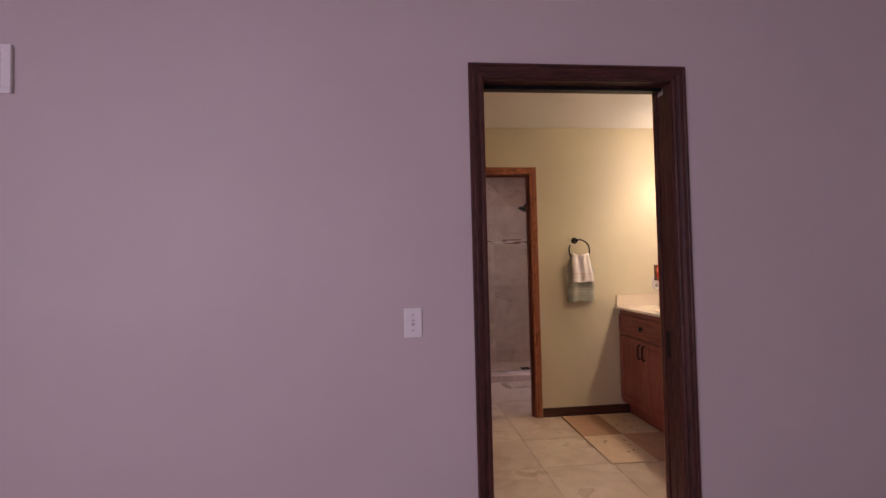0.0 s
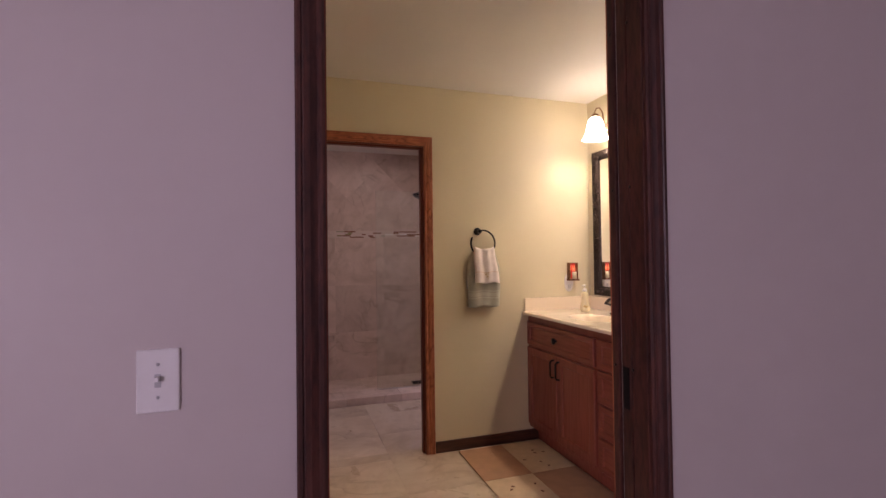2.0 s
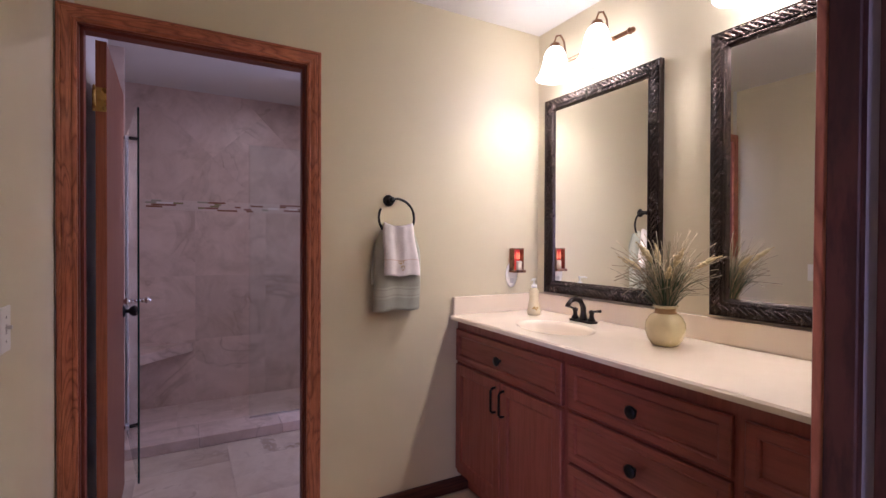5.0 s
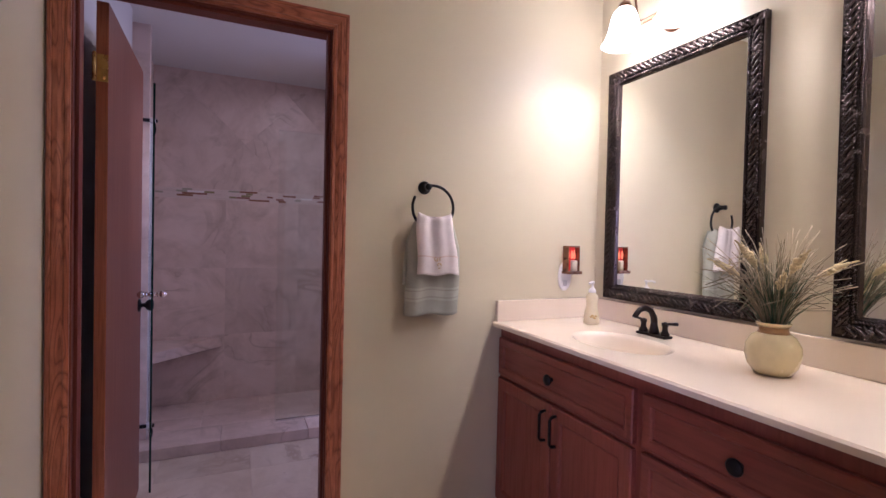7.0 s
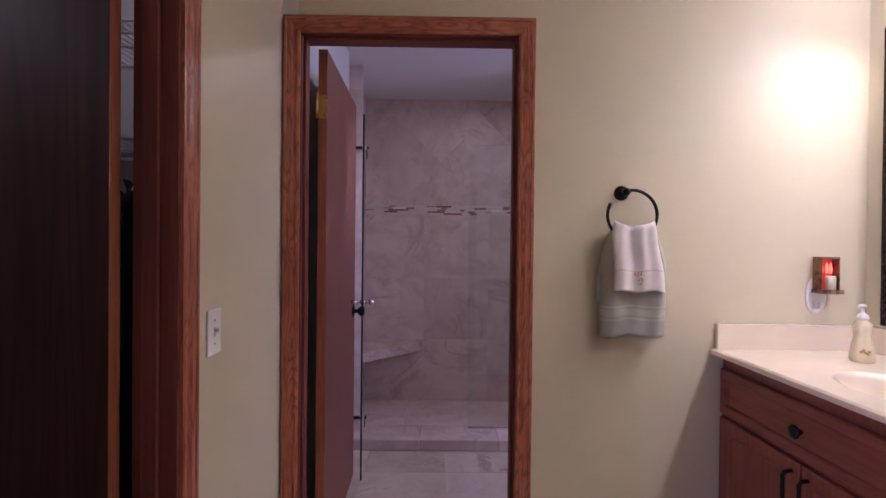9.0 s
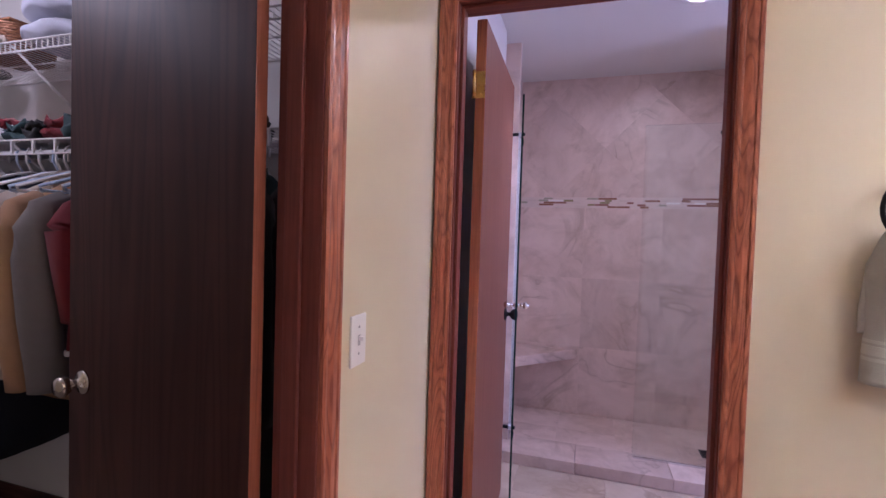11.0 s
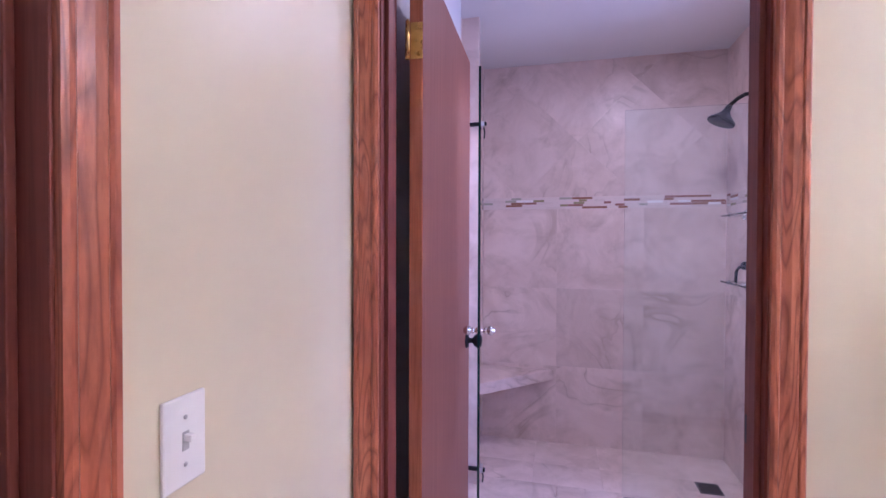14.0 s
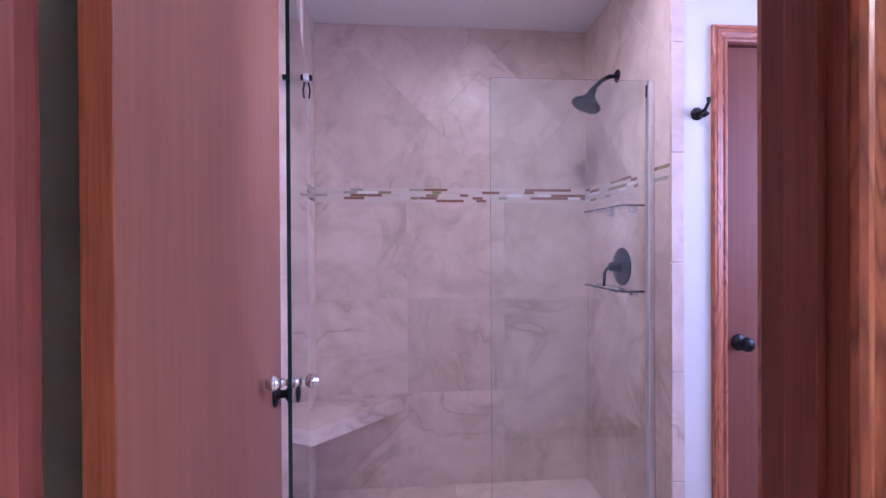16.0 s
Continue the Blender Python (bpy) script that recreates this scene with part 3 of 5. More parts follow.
def switch_plate(at, rz, label):
    """Local: x along the wall, -y out of it."""
    s = thing("light_switch", label, "light switch", at=at, rz=rz)
    part("plate", boxes((-0.035, 0.035, -0.006, 0.0, -0.0575, 0.0575), bevel=0.0025), PLASTIC, s)
    part("toggle_slot", boxes((-0.0052, 0.0052, -0.0068, -0.006, -0.012, 0.012)), PLASTIC_GREY, s)
    bm = boxes((-0.004, 0.004, -0.018, -0.006, 0.000, 0.009), bevel=0.0012)
    part("toggle", bm, PLASTIC, s)
    for z in (-0.03, 0.03):
        part("screw", lathe(bmesh.new(), [(0.0032, 0), (0.0028, 0.001), (0, 0.0012)], (0, -0.006, z), "-y", 10), PLASTIC_GREY, s)
    return s


switch_plate((0.245, YA, 1.073), 0, "white toggle light switch on the bedroom wall")
switch_plate((XL, 3.928, 1.046), 90, "white toggle light switch between the two doors")

# panel high on the bedroom wall
V = thing("wall_panel", "white wall panel with a grey inset on the bedroom wall", "wall panel", at=(-1.395, YA, 1.955))
for r in ((-0.2, 0.2, 0.0, 0.022), (-0.2, 0.2, 0.158, 0.18), (-0.2, -0.165, 0.022, 0.158), (0.165, 0.2, 0.022, 0.158)):
    part("frame", boxes((r[0], r[1], -0.014, 0.0, r[2], r[3]), bevel=0.002), PLASTIC, V)
part("inset", boxes((-0.165, 0.165, -0.006, 0.0, 0.022, 0.158), bevel=0.002), PLASTIC_GREY, V, "dull grey inset")

# ---------------------------------------------------------------- vanity
FX = 2.052                       # face of doors and drawers


def panel_front(y0, y1, z0, z1, inset=0.05, depth=0.009, t=0.019):
    """A framed front that faces -x, with a recessed flat panel and a routed inner edge."""
    bm = bmesh.new()
    rings = []
    for dx, k in ((t, 0.0), (0.004, 0.0), (0.0, 0.004), (0.0, inset - 0.006), (0.003, inset), (depth, inset + 0.003)):
        rings.append([bm.verts.new((FX + dx, *p)) for p in ((y0 + k, z0 + k), (y1 - k, z0 + k), (y1 - k, z1 - k), (y0 + k, z1 - k))])
    for a, b in zip(rings, rings[1:]):
        for i in range(4):
            bm.faces.new((a[i], a[(i + 1) % 4], b[(i + 1) % 4], b[i]))
    bm.faces.new(rings[-1])
    bm.faces.new(rings[0][::-1])
    return bm


def cabinet_knob(parent, y, z):
    prof = [(0.008, 0), (0.007, 0.010), (0.012, 0.014), (0.020, 0.018), (0.0205, 0.023), (0.015, 0.028), (0, 0.030)]
    part("knob", lathe(bmesh.new(), prof, (FX, y, z), "-x", 20), BLACK, parent, "round black knob")


def bar_handle(parent, y, z, length=0.11):
    a, b = z - length / 2, z + length / 2
    pts = [(FX, y, a), (FX - 0.018, y, a + 0.002), (FX - 0.026, y, a + 0.012), (FX - 0.026, y, z), (FX - 0.026, y, b - 0.012), (FX - 0.018, y, b - 0.002), (FX, y, b)]
    part("handle", tube(bmesh.new(), pts, 0.0055, 10), BLACK, parent, "black bar handle")


def cabinet(y0, y1, label, fronts):
    c = thing("vanity_cabinet", label, "cabinet", "vanity cabinets")
    for name, dims in (("face_frame", (FX + 0.02, FX + 0.04, y0, y1, 0.10, 0.882)), ("side_panel", (FX + 0.041, XR - 0.004, y0, y0 + 0.016, 0.101, 0.882)),
                       ("side_panel", (FX + 0.041, XR - 0.004, y1 - 0.016, y1, 0.101, 0.882)), ("bottom_panel", (FX + 0.041, XR - 0.004, y0 + 0.017, y1 - 0.017, 0.101, 0.118)),
                       ("back_panel", (XR - 0.012, XR - 0.004, y0 + 0.017, y1 - 0.017, 0.119, 0.882)), ("toe_kick", (FX + 0.085, XR - 0.004, y0, y1, 0.0, 0.0995))):
        part(name, boxes(dims), CAB, c)
    for kind, a, b, z0, z1 in fronts:
        if kind == "drawer":
            d = part("drawer_front", panel_front(a, b, z0, z1, 0.034), CAB_Y, c)
            cabinet_knob(d, (a + b) / 2, (z0 + z1) / 2)
        else:
            d = part("door", panel_front(a, b, z0, z1, 0.052), CAB, c)
            bar_handle(d, a + 0.028 if kind == "door_l" else b - 0.028, z1 - 0.085)
    return c


cabinet(3.645, YB - 0.002, "reddish cherry-stained sink cabinet with two doors", [
    ("drawer", 3.664, 4.424, 0.677, 0.837), ("door_l", 4.049, 4.424, 0.128, 0.662), ("door_r", 3.664, 4.043, 0.128, 0.662)])
cabinet(3.045, 3.645, "reddish cherry-stained bank of four drawers", [
    ("drawer", 3.062, 3.630, 0.682, 0.837), ("drawer", 3.062, 3.630, 0.494, 0.668), ("drawer", 3.062, 3.630, 0.314, 0.482), ("drawer", 3.062, 3.630, 0.128, 0.302)])
cabinet(YA2 + 0.002, 3.045, "reddish cherry-stained end cabinet with a door", [
    ("drawer", 2.605, 3.030, 0.677, 0.837), ("door_r", 2.605, 3.030, 0.128, 0.662)])

# countertop with a moulded oval basin
CT = thing("countertop", "glossy cream cultured-marble vanity top with a moulded oval sink", "countertop")
BX, BY, BA, BB = 2.262, 3.935, 0.135, 0.190
CZ0, CZ1, CF = 0.884, 0.905, 2.026


def top_slab():
    side = ((CF, CZ0), (CF, CZ1 - 0.006), (CF + 0.006, CZ1), (XR - 0.003, CZ1), (XR - 0.003, CZ0))
    bm = moulding(bmesh.new(), ([Vector((x, YA2 + 0.003, z)) for x, z in side], [Vector((x, 3.698, z)) for x, z in side]))
    n = 72
    x0, x1, y0, y1 = CF, XR - 0.003, 3.698, YB - 0.003
    inner, outer, outer_low, edge = [], [], [], []
    for i in range(n):
        a = 2 * math.pi * (i + 0.5) / n
        c, s = math.cos(a), math.sin(a)
        k = min(((x1 - BX) if c > 0 else (BX - x0)) / max(abs(c), 1e-6), ((y1 - BY) if s > 0 else (BY - y0)) / max(abs(s), 1e-6))
        px, py = BX + k * c, BY + k * s
        for cx, cy in ((x0, y0), (x0, y1), (x1, y0), (x1, y1)):
            turn = (math.atan2(cy - BY, cx - BX) - a + math.pi) % (2 * math.pi) - math.pi
            if abs(turn) <= math.pi / n:
                px, py = cx, cy
        inset = 0.006 if px < x0 + 0.001 else 0.0
        outer.append(bm.verts.new((px + inset, py, CZ1)))
        edge.append(bm.verts.new((px, py, CZ1 - 0.006)))
        outer_low.append(bm.verts.new((px, py, CZ0)))
    rings = [outer]
    for f, dz in ((1.06, 0.0), (1.0, -0.003), (0.95, -0.016), (0.86, -0.06), (0.68, -0.105), (0.4, -0.13), (0.08, -0.137)):
        rings.append([bm.verts.new((BX + BA * f * math.cos(2 * math.pi * (i + 0.5) / n), BY + BB * f * math.sin(2 * math.pi * (i + 0.5) / n), CZ1 + dz)) for i in range(n)])
    for r, q in zip(rings, rings[1:]):
        for i in range(n):
            fc = bm.faces.new((r[i], r[(i + 1) % n], q[(i + 1) % n], q[i]))
            fc.smooth = r is not outer
    bm.faces.new(rings[-1])
    for r, q in ((outer, edge), (edge, outer_low)):
        for i in range(n):
            bm.faces.new((r[i], r[(i + 1) % n], q[(i + 1) % n], q[i]))
    return bm


part("slab", top_slab(), TOP, CT)
part("backsplash", boxes((XR - 0.023, XR - 0.003, YA2 + 0.003, YB - 0.003, CZ1 - 0.002, 0.997), bevel=0.004), TOP, CT)
part("side_splash", boxes((CF + 0.012, XR - 0.024, YB - 0.023, YB - 0.003, CZ1 - 0.002, 0.997), bevel=0.004), TOP, CT)
part("drain", lathe(bmesh.new(), [(0.022, 0), (0.022, 0.003), (0.014, 0.004), (0.012, 0.001), (0, 0.001)], (BX, BY, CZ1 - 0.136), "z", 20), BRONZE, CT, "bronze drain ring")

# faucet
FA = thing("faucet", "oil-rubbed bronze two-handle faucet", "faucet", at=(2.475, 3.975, CZ1))
FA.scale = (0.88, 0.88, 0.88)
bm = bmesh.new()
box(bm, -0.026, 0.026, -0.078, 0.078, 0.0, 0.012, bevel=0.005)
part("base_plate", bm, BRONZE, FA)
bm = lathe(bmesh.new(), [(0.024, 0.012), (0.020, 0.025), (0.015, 0.05), (0.014, 0.075), (0.012, 0.085), (0, 0.088)], n=20)
pts = [(0.0, 0, 0.05), (-0.004, 0, 0.085), (-0.022, 0, 0.112), (-0.055, 0, 0.125), (-0.088, 0, 0.118), (-0.108, 0, 0.098), (-0.113, 0, 0.086)]
tube(bm, pts, 0.0125, 14, taper=[1.1, 1.1, 1.05, 1.0, 0.95, 0.95, 1.05])
part("spout", bm, BRONZE, FA)
for s in (-1, 1):
    bm = lathe(bmesh.new(), [(0.020, 0.012), (0.019, 0.02), (0.012, 0.032), (0.011, 0.05), (0.015, 0.056), (0.014, 0.066), (0, 0.072)], (0, s * 0.058, 0), n=18)
    tube(bm, [(0, s * 0.058, 0.062), (0.0, s * 0.085, 0.066), (0.0, s * 0.118, 0.071)], 0.006, 10, taper=[1.1, 1.0, 1.25])
    part("handle", bm, BRONZE, FA)

# soap bottle
SO = thing("soap_dispenser", "cream soap dispenser with a gold motif", "soap dispenser", at=(2.415, 4.255, CZ1))
part("bottle", lathe(bmesh.new(), [(0.028, 0), (0.033, 0.004), (0.033, 0.025), (0.029, 0.052), (0.0235, 0.076), (0.0225, 0.090), (0.0255, 0.110), (0.025, 0.124), (0.015, 0.134), (0.013, 0.141), (0, 0.142)], n=24), SOAP, SO)
bm = lathe(bmesh.new(), [(0.016, 0.138), (0.016, 0.146), (0.012, 0.155), (0.005, 0.16), (0.004, 0.175), (0.009, 0.177), (0.009, 0.186), (0, 0.188)], n=16)
tube(bm, [(0, 0, 0.181), (-0.02, -0.012, 0.183), (-0.034, -0.02, 0.178)], 0.0045, 8)
part("pump", bm, PLASTIC, SO, "white plastic pump")
bm = bmesh.new()
for k in range(5):
    a = -2.35 + k * 0.16
    ellipsoid(bm, (0.0305 * math.cos(a), 0.0305 * math.sin(a), 0.036 + 0.006 * math.sin(k * 1.7)), (0.006, 0.006, 0.004), u=8, v=6)
part("motif", bm, GOLD_THREAD, SO, "gold leaf motif")

# ---------------------------------------------------------------- vase with dried grasses
VA = thing("vase", "round cream glazed ceramic vase with a brown neck", "vase", at=(2.37, 3.475, CZ1))
part("body", lathe(bmesh.new(), [(0.036, 0), (0.045, 0.004), (0.060, 0.025), (0.068, 0.055), (0.066, 0.082), (0.053, 0.106), (0.039, 0.116)], n=36), CERAMIC, VA)
part("neck", lathe(bmesh.new(), [(0.040, 0.115), (0.035, 0.123), (0.036, 0.133)], n=36), CERAMIC_NECK, VA, "brown glazed neck")
part("rim", lathe(bmesh.new(), [(0.035, 0.132), (0.041, 0.138), (0.043, 0.142), (0.040, 0.145), (0.031, 0.140), (0.029, 0.10), (0, 0.099)], n=36), CERAMIC, VA)

DG = thing("dried_grass", "bunch of green and brown dried grasses with wheat heads", "dried plant", at=(2.37, 3.475, CZ1 + 0.102))
rng = random.Random(7)


def blade_points(az, lean, length, droop, r0=0.014):
    pts, p = [], Vector((r0 * math.cos(az), r0 * math.sin(az), 0.0))
    n = 7
    for i in range(n + 1):
        pts.append(p.copy())
        az += rng.uniform(-0.22, 0.22)
        lean += rng.uniform(-0.10, 0.12)
        a = lean * (0.35 + 0.65 * i / n) + droop * (i / n) ** 2
        p = p + Vector((math.sin(a) * math.cos(az), math.sin(a) * math.sin(az), math.cos(a))) * (length / n)
    return pts


def blade(bm, pts, w, twist):
    side = Vector((math.cos(twist), math.sin(twist), 0))
    nrm = Vector((-math.sin(twist), math.cos(twist), 0)) * 0.0006
    rows = []
    for i, p in enumerate(pts):
        k = w * (1 - 0.85 * (i / (len(pts) - 1)) ** 1.5)
        rows.append([bm.verts.new(q) for q in (p - side * k - nrm, p + side * k - nrm, p + side * k + nrm, p - side * k + nrm)])
    for a, b in zip(rows, rows[1:]):
        for j in range(4):
            bm.faces.new((a[j], a[(j + 1) % 4], b[(j + 1) % 4], b[j]))
    bm.faces.new(rows[0][::-1])
    bm.faces.new(rows[-1])


def keep_clear(pts):
    """Keeps stems off the wall and the mirrors behind."""
    return [Vector((min(p.x, 0.21), p.y, p.z)) for p in pts]


bm = bmesh.new()
for i in range(150):
    az = rng.uniform(0, 2 * math.pi)
    blade(bm, keep_clear(blade_points(az, abs(rng.gauss(0, 0.42)) + 0.05, rng.uniform(0.12, 0.29), rng.uniform(-0.1, 0.9))), rng.uniform(0.0008, 0.0024), rng.uniform(0, math.pi))
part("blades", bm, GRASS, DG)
bm = bmesh.new()
for i in range(85):
    az = rng.uniform(0, 2 * math.pi)
    tube(bm, keep_clear(blade_points(az, rng.uniform(0.12, 0.85), rng.uniform(0.18, 0.33), rng.uniform(-0.1, 0.8))), 0.0010, 5)
for i in range(64):
    # stalks broken over at a sharp kink
    az, turn = rng.uniform(0, 2 * math.pi), rng.uniform(-1.2, 1.2)
    pts = blade_points(az, rng.uniform(0.15, 0.85), rng.uniform(0.10, 0.23), 0.2)
    d = Vector((math.cos(az + turn), math.sin(az + turn), rng.uniform(-0.9, 0.5))).normalized() * rng.uniform(0.05, 0.11)
    tube(bm, keep_clear(pts + [pts[-1] + d * 0.1, pts[-1] + d]), 0.0013, 5)
part("stems", bm, PALE_STEM, DG, "pale bent stems")
for az, lean, ln in ((2.3, 0.30, 0.28), (2.0, 0.62, 0.26), (4.4, 0.55, 0.28), (-1.0, 0.50, 0.27), (1.2, 0.30, 0.26), (3.9, 0.25, 0.20)):
    pts = keep_clear(blade_points(az, lean, ln, 0.3))
    bm = tube(bmesh.new(), pts, 0.0013, 6)
    d = pts[-1] - pts[-3]
    for k in range(34):
        q = pts[-3] + d * (k / 24) + Vector((0, 0, -0.00002 * k * k))
        w = 0.0060 * math.sin(math.pi * min(1, (k + 3) / 30)) + 0.002
        ellipsoid(bm, q + Vector((rng.uniform(-1, 1), rng.uniform(-1, 1), rng.uniform(-1, 1))) * w * 0.4, (w, w, w * 1.4), (rng.uniform(0, 90), rng.uniform(0, 90), 0), 7, 5)
    part("wheat_head", bm, WHEAT, DG, "yellow wheat head")

# ---------------------------------------------------------------- mirrors


def framed_mirror(y0, y1, z0, z1, label, turn, lean):
    m = thing("mirror", label, "mirror", "vanity mirrors")
    prof = [(0.0, 0.0), (0.0, 0.024), (0.003, 0.030), (0.007, 0.028), (0.010, 0.026), (0.024, 0.029), (0.040, 0.025), (0.044, 0.030), (0.047, 0.025), (0.054, 0.025), (0.057, 0.027), (0.060, 0.020), (0.066, 0.014), (0.066, 0.0)]
    x = XR - 0.001
    cs = ((y0, z0, 1, 1), (y1, z0, -1, 1), (y1, z1, -1, -1), (y0, z1, 1, -1))
    for i in range(4):
        a, b = cs[i], cs[(i + 1) % 4]
        bm = moulding(bmesh.new(), ([Vector((x - d, a[0] + a[2] * u, a[1] + a[3] * u)) for u, d in prof], [Vector((x - d, b[0] + b[2] * u, b[1] + b[3] * u)) for u, d in prof]))
        part("frame_rail", bm, FRAME, m)
    # carved leaves and a bead row on the face of the frame
    bm = bmesh.new()
    for (a, b) in ((cs[0], cs[1]), (cs[1], cs[2]), (cs[2], cs[3]), (cs[3], cs[0])):
        pa, pb = Vector((x, a[0] + a[2] * 0.02, a[1] + a[3] * 0.02)), Vector((x, b[0] + b[2] * 0.02, b[1] + b[3] * 0.02))
        qa, qb = Vector((x, a[0] + a[2] * 0.0505, a[1] + a[3] * 0.0505)), Vector((x, b[0] + b[2] * 0.0505, b[1] + b[3] * 0.0505))
        n = int((pb - pa).length / 0.025)
        along = (pb - pa).normalized()
        across = Vector((0, a[2], 0)) if abs(along.z) > 0.5 else Vector((0, 0, a[3]))
        tilt0 = 0 if abs(along.z) > 0.5 else 90
        for k in range(1, n):
            p = pa.lerp(pb, k / n) + across * 0.005
            # a slanted acanthus leaf, its curled tip and two small lobes
            ellipsoid(bm, (x - 0.030, p.y, p.z), (0.007, 0.0056, 0.0215), (tilt0 + 38, 0, 0), 10, 8)
            for da, dc, ra, rb, spin in ((0.011, -0.010, 0.0042, 0.0095, -60), (-0.010, 0.010, 0.0042, 0.0095, 65), (0.002, 0.013, 0.0036, 0.0065, 10), (-0.003, -0.013, 0.0036, 0.0065, -15)):
                q = p + along * da + across * dc
                ellipsoid(bm, (x - 0.0295, q.y, q.z), (0.0045, ra, rb), (tilt0 + spin, 0, 0), 8, 6)
        # rope moulding beside the glass
        n = int((qb - qa).length / 0.0085)
        for k in range(1, n):
            p = qa.lerp(qb, k / n)
            ellipsoid(bm, (x - 0.0265, p.y, p.z), (0.0050, 0.0034, 0.0066), (tilt0 + 42, 0, 0), 6, 5)
    part("carving", bm, FRAME, m, "carved leaves and beads")
    k = 0.058
    part("mirror_glass", boxes((x - 0.013, x - 0.009, y0 + k, y1 - k, z0 + k, z1 - k)), MIRROR, m, "clear mirror glass")
    hinge = Matrix.Translation((x, y0, z0))
    m.matrix_basis = hinge @ Matrix.Rotation(radians(turn), 4, "Z") @ Matrix.Rotation(radians(-lean), 4, "Y") @ hinge.inverted()
    return m


framed_mirror(3.648, 4.347, 1.008, 2.035, "tall mirror in a carved dark bronze frame above the sink", 0.3, 0.2)
framed_mirror(2.732, 3.430, 1.008, 2.035, "tall mirror in a carved dark bronze frame beside the vase", 0.8, 0.45)

# ---------------------------------------------------------------- vanity lights


def vanity_light(yc, label):
    L = thing("vanity_light", label, "wall light", "vanity lights")
    zb, xb = 2.177, XR - 0.075
    bm = bmesh.new()
    lathe(bm, [(0.062, 0.0), (0.062, 0.006), (0.05, 0.014), (0.02, 0.02), (0.012, 0.024), (0.011, XR - xb)], (XR - 0.001, yc, zb), "-x", 28)
    part("wall_plate", bm, COPPER, L)
    part("bar", tube(bmesh.new(), [(xb, yc - 0.255, zb), (xb, yc + 0.255, zb)], 0.0095, 14), COPPER, L)
    for s in (-1, 1):
        part("finial", lathe(bmesh.new(), [(0.010, 0), (0.015, 0.003), (0.015, 0.010), (0.009, 0.014), (0.013, 0.022), (0.008, 0.030), (0, 0.032)], (xb, yc + s * 0.253, zb), "y" if s > 0 else "-y", 16), COPPER, L)
    for dy in (-0.135, 0.135):
        y = yc + dy
        xs = XR - 0.138
        pts = [(xb, y, zb), (xb + 0.004, y, zb + 0.05), (xb - 0.004, y, zb + 0.10), (xb - 0.028, y, zb + 0.128), (xb - 0.055, y, zb + 0.118), (xs - 0.004, y, zb + 0.088), (xs + 0.006, y, zb + 0.064), (xs + 0.016, y, zb + 0.080)]
        part("scroll_arm", tube(bmesh.new(), pts, 0.0048, 10), COPPER, L)
        part("socket_cup", lathe(bmesh.new(), [(0.006, zb + 0.085), (0.022, zb + 0.078), (0.026, zb + 0.066), (0.027, zb + 0.055)], (xs, y, 0), "z", 20), COPPER, L)
        bm = lathe(bmesh.new(), [(0.026, zb + 0.058), (0.040, zb + 0.045), (0.052, zb + 0.018), (0.060, zb - 0.025), (0.071, zb - 0.062), (0.085, zb - 0.088), (0.090, zb - 0.092),
                                 (0.086, zb - 0.091), (0.068, zb - 0.062), (0.057, zb - 0.025), (0.049, zb + 0.016), (0.038, zb + 0.042), (0.024, zb + 0.054)], (xs, y, 0), "z", 28)
        part("shade", bm, SHADE, L, "lit frosted bell-shaped glass shade")
        point_light("bulb_light", (xs, y, zb - 0.025), BULB_WATTS, WARM, 0.03)


vanity_light(4.022, "bronze two-shade vanity light, lit, above the sink mirror")
vanity_light(3.130, "bronze two-shade vanity light, lit, above the second mirror")

# ---------------------------------------------------------------- towel ring and towels
TR = thing("towel_ring", "black open towel ring on the tan wall", "towel ring", at=(1.690, YB, 1.466))
part("rosette", lathe(bmesh.new(), [(0.027, 0), (0.027, 0.006), (0.021, 0.012), (0.014, 0.016), (0.011, 0.045), (0.014, 0.05), (0.012, 0.058), (0, 0.06)], (0, 0, 0), "-y", 24), BLACK, TR)
ring = []
for i in range(34):
    a = radians(100 - i * (308 / 33))
    ring.append((0.022 + 0.088 * math.cos(a), -0.050, -0.082 + 0.088 * math.sin(a)))
part("ring", tube(bmesh.new(), [(0, -0.050, 0.004)] + ring, 0.0058, 12), BLACK, TR)


